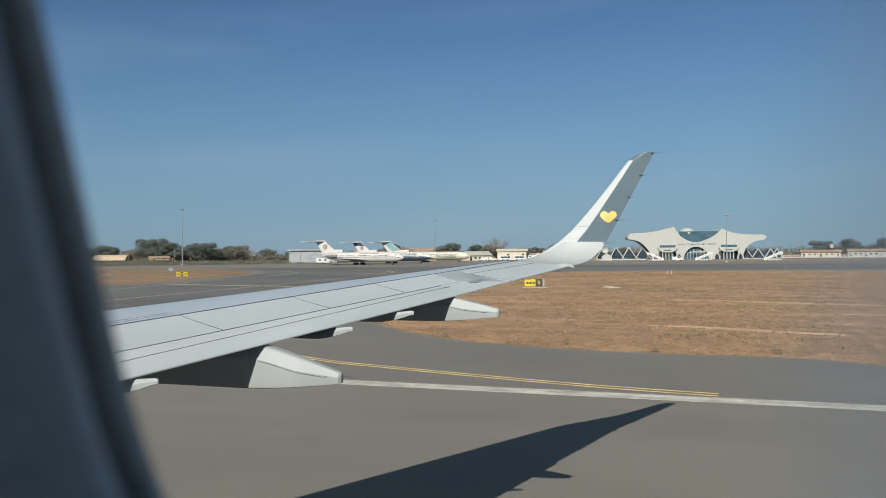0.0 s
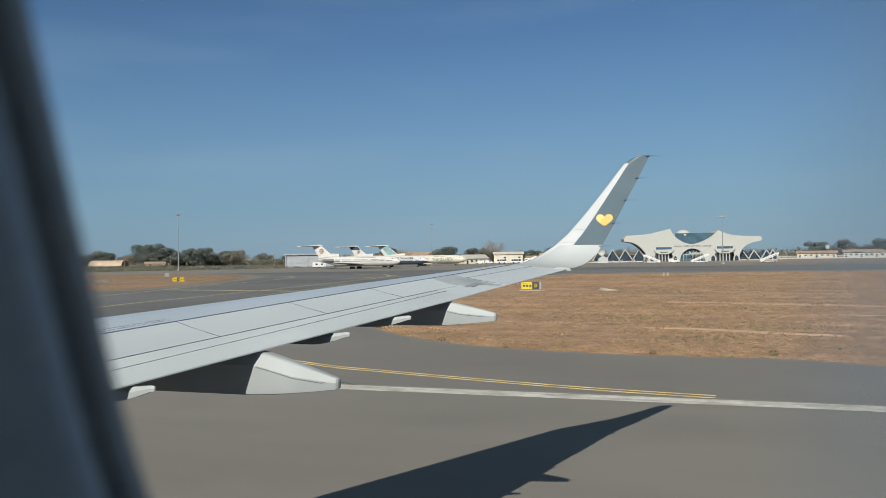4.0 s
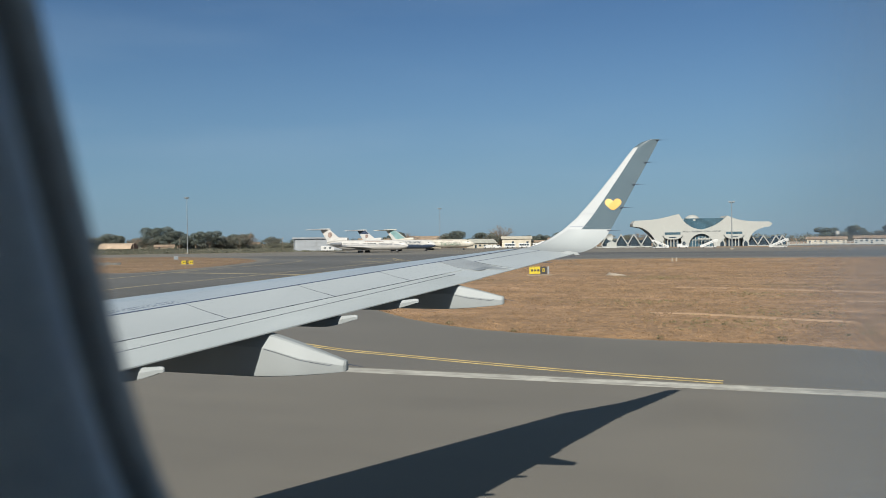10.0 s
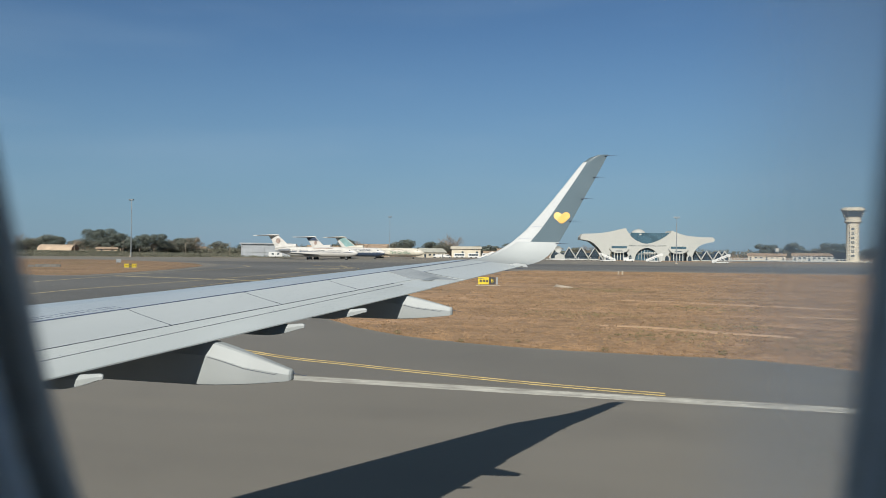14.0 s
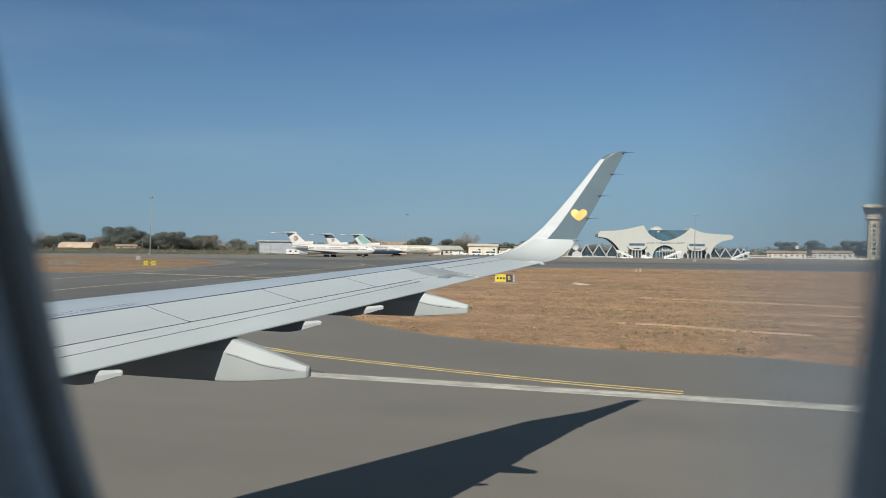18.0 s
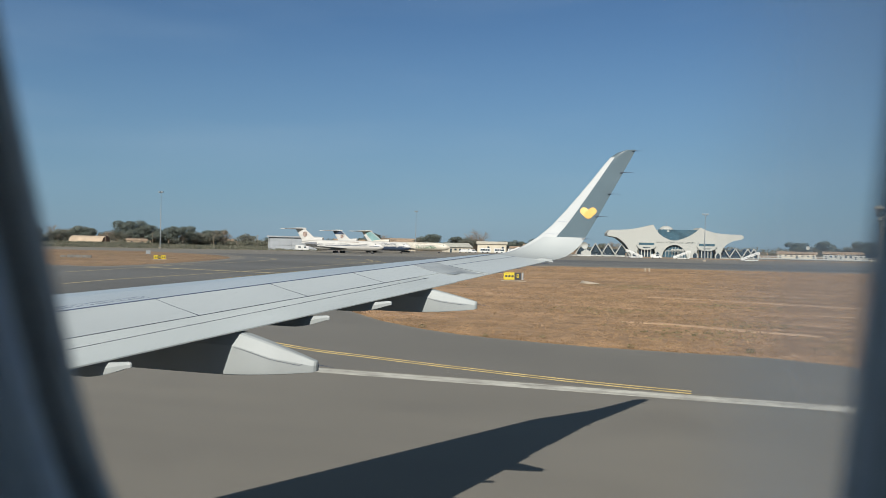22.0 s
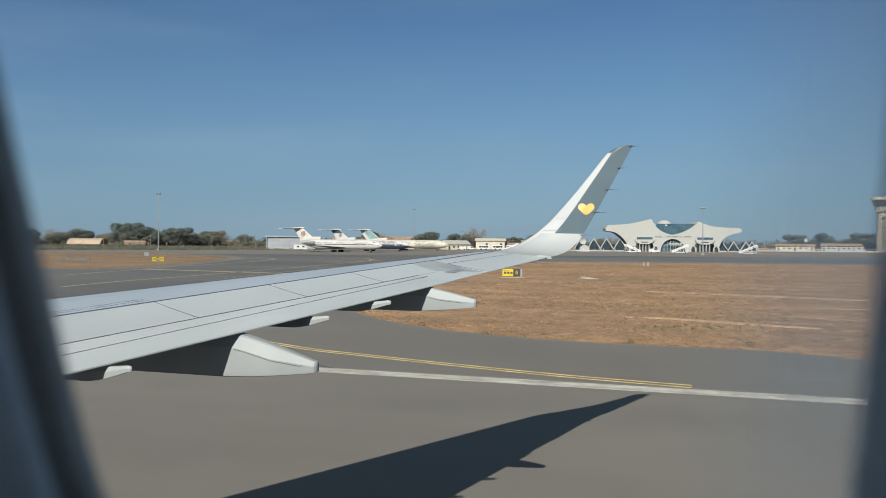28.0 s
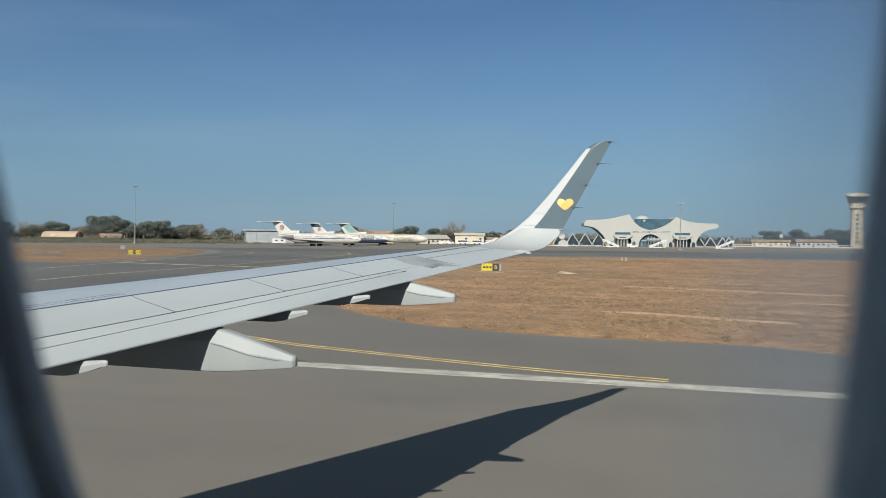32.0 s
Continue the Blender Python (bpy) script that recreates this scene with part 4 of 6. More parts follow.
def jet(at, rz, length, r, cz, top, belly, tail_mat, label, t_tail=True, rear_engines=True, fin_top=10.4, stripe=None, split=-25, name="parked_airliner"):
    """An airliner side-on, nose to +x, centred on its place."""
    ob = thing(name, at, rz, label, "airplane", "airliners on the apron" if t_tail else "")
    L = length / 2
    st = [(-L, 0.25, cz + 0.9), (-L * 0.93, 0.55, cz + 0.75), (-L * 0.78, 1.2, cz + 0.4), (-L * 0.6, r * 0.92, cz + 0.12), (-L * 0.48, r, cz), (L * 0.70, r, cz), (L * 0.82, r * 0.93, cz - 0.03), (L * 0.9, r * 0.74, cz - 0.14), (L * 0.96, r * 0.46, cz - 0.3), (L, 0.12, cz - 0.42)]
    part("fuselage", loft([ring_yz(x, z, k, 18, split, 180 - split) for x, k, z in st], closed=False), top, ob, smooth=True)
    part("belly", loft([ring_yz(x, z, k, 14, 180 - split, 360 + split) for x, k, z in st], closed=False), belly, ob, smooth=True)
    if stripe:
        part("cheatline", loft([[(x, -k * math.cos(radians(a)) * 1.006, z + k * math.sin(radians(a))) for a in (4, -3)] for x, k, z in st[1:-1]], closed=False), stripe, ob)
    win = bmesh.new()
    x = -L * 0.5
    while x < L * 0.72:
        if not (-L * 0.12 < x < -L * 0.04 or L * 0.3 < x < L * 0.36):
            block(x, x + 0.22, -r * 0.995 - 0.02, -r * 0.97, cz + 0.48, cz + 0.78, bm=win)
        x += 0.52
    tagged(part("cabin_windows", win, GLASS_DARK, ob, "row of small dark cabin windows"), kind="stuff")
    part("cockpit_windows", loft([[(L * 0.86 + d, -r * 0.80 * (1 - d / 5), cz + 0.45 + u), (L * 0.9 + d, -r * 0.55 * (1 - d / 5), cz + 0.45 + u), (L * 0.92 + d, -r * 0.2, cz + 0.42 + u)] for d, u in ((0, 0), (-0.35, 0.5))], closed=False), GLASS_DARK, ob)
    for dx in (-L * 0.38, L * 0.68):
        part("cabin_door", block(dx, dx + 0.9, -r - 0.02, -r * 0.96, cz - 0.5, cz + 1.2, 0.03), top, ob)
    fb = cz + r * 0.9
    if t_tail:
        fin("tail_fin", (-L * 0.98, -L * 0.58, fb - 0.3), (-L * 1.17, -L * 0.93, fin_top), 0.22, tail_mat, ob, label="tail fin")
        for s in (-1, 1):
            fin("tailplane", (-L * 1.20, -L * 0.92, 0.0), (-L * 1.38, -L * 1.22, s * 5.4), 0.3, top, ob, False, z=fin_top - 0.1, rise=-0.02)
        part("tail_bullet", loft([ring_yz(x, fin_top, k, 10) for x, k in ((-L * 1.28, 0.08), (-L * 1.18, 0.3), (-L * 0.99, 0.36), (-L * 0.91, 0.25), (-L * 0.88, 0.06))]), top, ob, smooth=True)
    else:
        fin("tail_fin", (-L * 0.97, -L * 0.63, fb), (-L * 1.03, -L * 0.88, fin_top), 0.2, tail_mat, ob, label="tail fin")
        for s in (-1, 1):
            fin("tailplane", (-L * 0.97, -L * 0.76, 0.4 * s), (-L * 1.03, -L * 0.93, s * 7.0), 0.12, JET_METAL, ob, False, z=cz + 0.7)
    for s in (-1, 1):
        w = fin("main_wing", (-L * 0.22, L * 0.20, s * r * 0.6), (-L * 0.42, -L * 0.33, s * (15.5 if t_tail else 16.5)), 0.32, JET_METAL, ob, False, z=cz - r * 0.62, label="swept metal wing")
        if not t_tail:
            fin("winglet", (-L * 0.43, -L * 0.33, cz - r * 0.62 + 1.2), (-L * 0.50, -L * 0.45, cz + 2.6), 0.08, JET_NAVY, w, y=s * 16.6)
    if rear_engines:
        for s in (-1, 1):
            part("engine", loft([ring_yz(x, cz + 0.55, k, 14) for x, k in ((-L * 0.82, 0.42), (-L * 0.74, 0.6), (-L * 0.6, 0.68), (-L * 0.54, 0.6))]), JET_METAL if belly is not JET_CREAM else belly, ob, smooth=True).location.y = s * (r + 0.35)
        part("centre_intake", loft([ring_yz(x, fb + k2, k, 14) for x, k, k2 in ((-L * 0.98, 0.55, -0.4), (-L * 0.8, 0.8, 0.15), (-L * 0.56, 0.95, 0.5), (-L * 0.48, 0.92, 0.55), (-L * 0.46, 0.8, 0.55))]), top, ob, smooth=True)
    else:
        for s in (-1, 1):
            e = part("engine", loft([ring_yz(x, cz - 1.75, k, 16) for x, k in ((L * 0.02, 0.5), (L * 0.08, 0.85), (L * 0.2, 1.0), (L * 0.235, 0.92))]), JET_NAVY if s < 0 else JET_WHITE, ob, "dark blue engine nacelle", True)
            e.location.y = s * 5.0
            part("intake_lip", loft([ring_yz(x, cz - 1.75, k, 16) for x, k in ((L * 0.232, 0.93), (L * 0.245, 0.96), (L * 0.25, 0.9))], caps=False), METAL, e, smooth=True)
    legs = [(L * 0.74, 0.0)] + [(-L * 0.06, s * 2.7) for s in (-1, 1)]
    for i, (x, y) in enumerate(legs):
        g = part("landing_gear", rod((x, y, 0.4), (x, y, cz - r * 0.7), 0.14, 0.12, 8), JET_METAL, ob)
        for dx in (-0.6, 0.6) if i and t_tail else (0.0,):
            for dy in (-0.35, 0.35):
                part("wheel", rod((x + dx, y + dy - 0.16, 0.52 if i else 0.38), (x + dx, y + dy + 0.16, 0.52 if i else 0.38), 0.52 if i else 0.38, seg=14), TYRE, g)
    return ob


j1 = jet((-146.9, 319.5, 0.027), -8.0, 41.5, 2.12, 3.3, JET_WHITE, JET_WHITE, JET_WHITE, "white parked trijet airliner with blue cheatline and T-tail", stripe=JET_BLUE)
part("tail_crest", rod((-18.9, -0.30, 7.9), (-18.9, -0.20, 7.9), 1.15, seg=20), JET_BROWN, j1, "round brown crest on the fin")
part("title_bar", block(0, 9.5, -1.62, -1.30, 4.72, 4.92), JET_BROWN, j1, "faint title in small letters")
j2 = jet((-149.3, 361.0, 0.027), -11.0, 41.5, 2.12, 3.3, JET_WHITE, JET_BLUE, JET_WHITE, "white parked trijet airliner with dark blue belly", stripe=JET_BLUE, split=-8)
part("tail_crest", rod((-18.5, -0.30, 7.5), (-18.5, -0.20, 7.5), 0.9, seg=16), JET_BROWN, j2, "small crest on the fin")
def fin_paint(ob, L, zs, lo, hi, mat, label, fb=5.0, tip=10.4):
    """Paint on a T-tail's fin between two heights and two shares of its chord."""
    def at(z, q):
        t = (z - fb) / (tip - fb)
        f, rr3 = -L * (0.60 + 0.33 * t), -L * (0.985 + 0.185 * t)
        return (rr3 + (f - rr3) * q, z)
    vs = [at(zs[0], lo[0]), at(zs[0], lo[1]), at(zs[1], hi[1]), at(zs[1], hi[0])]
    part("fin_paint", prism(vs, -0.27, -0.2), mat, ob, label)


fin_paint(j2, 20.75, (8.6, 10.3), (0.02, 0.98), (0.02, 0.98), JET_BLUE, "dark blue band on the fin")
lettering("title", "REPUBLIC OF THE GAMBIA", 1.25, JET_BLUE, j2, pose(6.5, -1.90, 4.35, 61, 0, 0), "dark blue capital letters")
j3 = jet((-147.9, 405.0, 0.027), -2.0, 47.0, 2.12, 3.4, JET_CREAM, JET_CREAM, JET_WHITE, "cream parked airliner with a teal sweep on its T-tail fin", fin_top=11.0, name="parked_airliner")
fin_paint(j3, 23.5, (5.6, 10.6), (0.30, 0.97), (0.25, 0.97), JET_TEAL, "teal sweep on the fin", 5.2, 11.0)
lettering("title", "THE GAMBIA", 2.0, JET_GREEN, j3, pose(10.9, -2.14, 3.0, 88, 0, 0), "large green capital letters")
part("title_bar", block(5.5, 12, -1.70, -1.40, 4.72, 4.88), JET_BROWN, j3, "line of small green letters")
j4 = jet((84.5, 287.0, 0.038), -7.0, 38.5, 1.9, 3.4, JET_WHITE, JET_NAVY, JET_WHITE, "white taxiing airliner with navy belly, striped fin and winglets", t_tail=False, rear_engines=False, fin_top=12.3, split=-18, name="airliner_on_taxiway")
for z0, z1, mt in ((10.0, 12.25, JET_FIN), (6.3, 7.3, JET_NAVY), (7.45, 7.7, JET_RED)):
    a0, a1 = (z0 - 5.1) / 7.2, (z1 - 5.1) / 7.2
    L = 19.25
    fr = lambda t: -L * (0.63 + 0.25 * t)
    rr = lambda t: -L * (0.97 + 0.06 * t)
    vs = [(rr(a0), z0 + 0.35), (fr(a0), z0 - 0.5), (fr(a1), z1 - 0.35), (rr(a1), z1 + 0.1)]
    part("fin_stripe", prism(vs, -0.23, -0.17), mt, j4, "painted stripe on the fin")
part("swoosh", loft([[(x, -1.91, 3.1 + 0.018 * (x + 9) ** 2 + d) for d in (0, 0.35 * (1 - abs(x + 12) / 8) + 0.06)] for x in np.linspace(-17, -6, 12)], closed=False), JET_RED, j4, "dark red curved stripe")
for x0, w in ((2.0, 1.1), (3.4, 0.4), (4.2, 1.0), (6.2, 1.1), (7.6, 0.9), (8.9, 1.0), (10.3, 0.9), (11.6, 0.8)):
    part("title_bar", block(x0, x0 + w * 0.8, -1.80, -1.66, 4.5, 4.9), JET_NAVY, j4)
part("cheatline", block(-9, 14, -1.93, -1.88, 3.0, 3.12), JET_NAVY, j4)


# ---- terminal ----
def terminal():
    ob = thing("terminal_building", (-14.9, 481.4, 0.02), 12.0, "white sculpted airport terminal with curved roof horns and blue glass", "airport terminal")
    ob.scale = (0.76, 0.768, 0.768)
    S = 0.138

    def curve(pts, n=5):
        line = smooth_line([((a - 437) * S, (215 - b) * S) for a, b in pts], 0.9)
        return [(p.x, p.y) for p in line]
    flat = lambda pts: [((a - 437) * S, (215 - b) * S) for a, b in pts]
    upper = flat([(80, 104), (79, 90), (92, 73)]) + curve([(92, 73), (180, 69), (250, 58), (325, 40)])[1:-1] + curve([(325, 40), (348, 78), (385, 108), (440, 124), (500, 108), (548, 80), (575, 52)])[:-1] + curve([(575, 52), (640, 76), (720, 85), (790, 86)]) + flat([(807, 98), (794, 112)])
    right = curve([(794, 112), (748, 122), (712, 142), (690, 175), (680, 215)])
    foot = [((668 - 437) * S, 0), ((655 - 437) * S, 6.0), ((560 - 437) * S, 6.0), ((548 - 437) * S, 0)]
    arch = curve([(507, 215), (495, 178), (470, 155), (440, 147), (410, 155), (385, 178), (373, 215)])
    foot2 = [((345 - 437) * S, 0), ((332 - 437) * S, 6.0), ((245 - 437) * S, 6.0), ((232 - 437) * S, 0)]
    left = curve([(208, 215), (200, 182), (172, 144), (135, 115), (100, 107), (80, 104)])
    outline = upper[:-1] + right[:-1] + [(right[-1][0], 0)] + foot + arch + foot2 + left[:-1]
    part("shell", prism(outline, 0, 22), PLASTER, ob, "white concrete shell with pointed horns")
    part("bowl_glazing", loft([[((350 + 208 * i / 16 - 437 + 5) * S, 3.0 + 2.0 * math.cos((i - 8) / 8 * 1.4), z) for i in range(17)] for z in (11, 14, 17, 20.8)], closed=False), GLASS, ob, "blue glass drum between the horns")
    for i in range(1, 16, 2):
        x = (350 + 208 * i / 16 - 437 + 5) * S
        y = 3.0 + 2.0 * math.cos((i - 8) / 8 * 1.4) - 0.06
        part("mullion", rod((x, y, 11), (x, y, 20.8), 0.07, seg=6), GLASS_DARK, ob)
    part("roof_rim", block(-13.0, 15.5, 5.4, 20, 20.0, 20.4), PLASTER, ob)
    bm = bmesh.new()
    bmesh.ops.create_uvsphere(bm, u_segments=24, v_segments=14, radius=5.6, matrix=Matrix.Translation((-4.4, 10, 19.6)) @ Matrix.Diagonal((1, 1, 0.72, 1)))
    part("dome", bm, PLASTER, ob, "white dome on the roof", True)
    part("mast", rod((-4.4, 9, 22), (-4.4, 9, 26.5), 0.1, 0.05, 6), STEEL, ob)
    part("arch_glazing", block(-9.6, 10.2, 2.5, 3.0, 0, 9), GLASS, ob, "glazed hall front under the arch")
    for x in np.linspace(-8, 8.6, 8):
        part("mullion", block(x - 0.12, x + 0.12, 2.3, 2.5, 0, 8.5), PLASTER, ob)
    part("transom", block(-9.6, 10.2, 2.2, 2.5, 4.6, 5.1), PLASTER, ob)
    for i in range(5):
        bm = bmesh.new()
        bmesh.ops.create_uvsphere(bm, u_segments=12, v_segments=8, radius=1.0, matrix=Matrix.Translation((-1.6 + 1.9 * i, -1.5, 5.6 - 0.25 * (i % 2))))
        part("globe_canopy", bm, PLASTER, ob, "white globe canopy", True)
        part("canopy_post", rod((-1.6 + 1.9 * i, -1.5, 0), (-1.6 + 1.9 * i, -1.5, 5), 0.18, seg=8), PLASTER, ob)
    for cx in (-20.5, 23.6):
        bay = part("bay", prism([(cx - 7.3, 8.6), (cx - 5.8, 6.6), (cx - 3, 5.4), (cx + 3, 5.4), (cx + 5.8, 6.6), (cx + 7.3, 8.6), (cx + 6.0, 11.0), (cx - 6.0, 11.0)], -1.6, 2), PLASTER, ob, "white projecting bay")
        part("bay_window", block(cx - 5.7, cx + 5.7, -1.70, -1.4, 8.9, 10.6, 0.05), GLASS, bay)
        part("entrance_glazing", block(cx - 5.0, cx + 5.0, 1.2, 1.6, 0, 6.0), GLASS_DARK, ob)
        part("name_bar", block(cx - 2.6, cx + 2.6, -1.68, -1.58, 6.6, 7.2), GLASS_DARK, bay)
        for x in (-3.4, -1.1, 1.1, 3.4):
            part("column", rod((cx + x, -0.4, 0), (cx + x, -0.4, 5.6), 0.45, 0.35, 10), PLASTER, ob)
        for s in (-1, 1):
            x = cx + s * 8.4
            part("porch", prism([(x - 2.3, 0), (x - 2.3, 2.6), (x, 5.4), (x + 2.3, 2.6), (x + 2.3, 0), (x + 1.4, 0), (x + 1.4, 2.4), (x, 4.2), (x - 1.4, 2.4), (x - 1.4, 0)], -1.0, 0.4), PLASTER, ob, "small gabled porch")
            part("porch_glazing", prism([(x - 1.4, 0), (x - 1.4, 2.4), (x, 4.2), (x + 1.4, 2.4), (x + 1.4, 0)], -0.4, -0.2), GLASS_DARK, ob)
    lettering("name_letters", "BANJUL  INTERNATIONAL  AIRPORT", 1.7, GLASS_DARK, ob, pose(1.0, -0.06, 11.0, 90, 0, 0), "dark raised capital letters")
    # low glazed halls under zigzag roofs
    for peaks, h, w, wall in (((-67.5, -57.5, -48.0, -37.8), 9.6, 4.9, 5.2), ((37.5, 46.0, 55.0, 59.5), 7.7, 4.0, 5.6)):
        x0, x1 = peaks[0] - 4, peaks[-1] + 3
        part("glass_hall", block(x0, x1, 7, 18, 0, wall), GLASS_DARK, ob, "low dark glass hall")
        part("hall_base", block(x0, x1, 6.6, 7, 0, 0.7), PLASTER, ob)
        part("hall_transom", block(x0, x1, 6.8, 7.0, 2.7, 2.9), GLASS, ob)
        for x in np.arange(x0 + 1.5, x1, 2.4):
            part("mullion", block(x - 0.08, x + 0.08, 6.8, 7.0, 0.7, wall), GLASS, ob)
        for a in peaks:
            part("gable_glazing", prism([(a - w * 0.8, wall - 2.5), (a - w * 0.45, h * 0.56), (a, h - 0.5), (a + w * 0.45, h * 0.56), (a + w * 0.8, wall - 2.5)], 6.2, 16.0), GLASS_DARK, ob, "dark glass gable")
            for p, q in (((a - w * 1.05, h * 0.10), (a, h)), ((a - 0.2, h), (a + w * 1.3, -0.1))):
                d = Vector((q[0] - p[0], 0, q[1] - p[1])).normalized()
                nrm = Vector((-d.z, 0, d.x)) * 0.32
                vs = [(p[0] - nrm.x, p[1] - nrm.z), (q[0] - nrm.x, q[1] - nrm.z), (q[0] + nrm.x, q[1] + nrm.z), (p[0] + nrm.x, p[1] + nrm.z)]
                part("diagonal_beam", prism(vs, 4.6, 6.0), PLASTER, ob, "white slanted concrete beam")
    return ob


terminal()


# ---- control towers ----
def control_tower(at, rz):
    ob = thing("control_tower", at, rz, "tall cream control tower with flared glass cab", "control tower")
    ob.scale = (0.92, 0.92, 0.9)

    def turn(prof, name, mat, n=32, label="", flat=False):
        return part(name, loft([[(r * math.cos(math.tau * i / n), r * math.sin(math.tau * i / n), z) for i in range(n)] for r, z in prof]), mat, ob, label, not flat)
    turn([(4.6, 0), (4.1, 1.0), (3.9, 24.0), (4.0, 26.0)], "shaft", CREAM, label="round cream shaft")
    turn([(4.0, 26.0), (4.6, 26.6), (5.2, 27.0), (5.2, 28.0), (4.8, 28.2)], "gallery", CREAM)
    turn([(4.8, 28.2), (4.9, 29.8), (5.3, 30.6)], "cab_base", CREAM, 12, flat=True)
    cab = turn([(5.4, 30.6), (6.5, 34.4)], "cab_glass", GLASS_DARK, 12, "outward-leaning dark glass cab", True)
    turn([(7.0, 34.4), (7.4, 35.0), (7.1, 36.2), (6.2, 36.8)], "cab_roof", CREAM, 12, flat=True)
    for i in range(12):
        a = math.tau * i / 12
        part("cab_mullion", rod((5.45 * math.cos(a), 5.45 * math.sin(a), 30.6), (6.55 * math.cos(a), 6.55 * math.sin(a), 34.4), 0.09, seg=6), CREAM, cab)
    part("front_rib", block(-1.8, 1.9, -4.35, -3.4, 0, 25.0, 0.15), CREAM, ob, "raised cream rib with windows")
    for i in range(7):
        z = 3.6 + i * 3.0
        w = part("window", block(-0.85, 0.95, -4.42, -4.2, z, z + 1.5, 0.03), GLASS_DARK, ob)
        part("window_cross", block(-0.05, 0.12, -4.47, -4.40, z, z + 1.5), CREAM, w)
        part("window_cross", block(-0.85, 0.95, -4.47, -4.40, z + 0.68, z + 0.82), CREAM, w)
    part("podium", block(-9, 9, -6, 6, 0, 0.9, 0.1), CREAM, ob)
    for x in (-2, 2):
        part("antenna", rod((x, 0, 36.8), (x, 0, 39.2), 0.05, 0.02, 6), STEEL, ob)


control_tower((104.4, 541.7, 0), -10.9)


def house(at, rz, w, d, h, roof_h, wall_mat, roof_mat, label, doors=2, windows=4, name="airfield_building", flat=False, overhang=0.8):
    ob = thing(name, at, rz, label, "building")
    if flat:
        part("wall", block(-w / 2, w / 2, 0, d, 0, h), wall_mat, ob)
        part("roof", block(-w / 2 - 0.3, w / 2 + 0.3, -0.3, d + 0.3, h, h + roof_h), roof_mat, ob)
    else:
        part("wall", block(-w / 2, w / 2, 0, d, 0, h), wall_mat, ob)
        o = overhang
        verts = [(-w / 2 - o, -o, h), (w / 2 + o, -o, h), (w / 2 + o, d / 2, h + roof_h), (-w / 2 - o, d / 2, h + roof_h), (-w / 2 - o, d + o, h), (w / 2 + o, d + o, h)]
        verts += [(x, y, z + 0.15) for x, y, z in verts]
        part("roof", (verts, [(0, 3, 2, 1), (3, 4, 5, 2), (6, 7, 8, 9), (9, 8, 11, 10), (0, 1, 7, 6), (4, 10, 11, 5), (0, 6, 9, 3), (3, 9, 10, 4), (1, 2, 8, 7), (2, 5, 11, 8)]), roof_mat, ob, "pitched sheet roof")
        part("gable", ([(-w / 2, 0.02, h), (-w / 2, d - 0.02, h), (-w / 2, d / 2, h + roof_h * 0.93), (w / 2, 0.02, h), (w / 2, d - 0.02, h), (w / 2, d / 2, h + roof_h * 0.93)], [(0, 2, 1), (3, 4, 5)]), wall_mat, ob)
    n = doors + windows
    for i in range(n):
        x = -w / 2 + w * (i + 0.5) / n
        if i % max(1, n // max(doors, 1)) == 0 and doors:
            part("door", block(x - 0.6, x + 0.6, -0.06, 0.05, 0, min(2.3, h - 0.4), 0.02), GLASS_DARK, ob)
        else:
            win = part("window", block(x - 0.7, x + 0.7, -0.05, 0.05, h * 0.38, h * 0.72, 0.02), GLASS_DARK, ob)
            part("sill", block(x - 0.8, x + 0.8, -0.14, 0.02, h * 0.38 - 0.1, h * 0.38), wall_mat, win)
    return ob


def vault(at, rz, w, d, h, label):
    ob = thing("vaulted_store", at, rz, label, "building")
    n = 14
    arc2 = [(-d / 2 * math.cos(math.pi * i / n), h * math.sin(math.pi * i / n)) for i in range(n + 1)]
    rings = []
    for k in range(25):
        x = -w / 2 + w * k / 24
        s = 1.0 + 0.012 * (k % 2)
        rings.append([(x, y * s, z * s) for y, z in arc2])
    part("vault", loft(rings, closed=False), SHELL_TAN, ob, "ribbed tan vault", True)
    for x in (-w / 2, w / 2):
        part("end_wall", ([(x, y, z) for y, z in arc2], [tuple(range(n + 1))]), ROOF_RUST, ob)


vault((-443, 507, 0), 14, 26, 13, 5.7, "tan vaulted storage hut by the trees")
house((-409, 518, 0), 38.5, 14, 10, 2.7, 1.5, SHELL_TAN, ROOF_TAN, "small tan hut with a sheet roof", 1, 1)
house((-409, 640.0, 0), 33, 12, 9, 3.6, 1.8, CREAM, ROOF_TAN, "small cream hut among trees", 1, 1)
hg = thing("hangar", (-203.5, 384.0, 0), 26.5, "pale grey aircraft hangar with a flat roof", "hangar")
part("front_wall", block(-13.5, 11, 1.5, 1.9, 0, 6.6), WALL_GREY, hg, "pale grey cladding")
part("roof", block(-14.6, 12, 0.6, 13.5, 6.7, 7.4), ROOF_GREY, hg)
for x in (-13.9, 11):
    part("side_wall", block(x, x + 0.4, 1.0, 12.4, 0, 6.7), WALL_GREY, hg)
for x in (-8, -2.0, 4.5):
    part("door_rail", block(x - 0.12, x + 0.12, 1.36, 1.5, 0, 6.6), STEEL, hg)
part("door_band", block(-13.5, 11, 1.40, 1.5, 2.4, 2.6), STEEL, hg)
house((-194.7, 526.7, 0), 20.3, 38, 18, 5.0, 3.2, CREAM, ROOF_TAN, "long cream shed with a tan roof", 3, 6)
house((-225.0, 505.0, 0), 22, 24, 12, 4.4, 2.6, CREAM, ROOF_TAN, "cream shed with a tan roof", 2, 4)
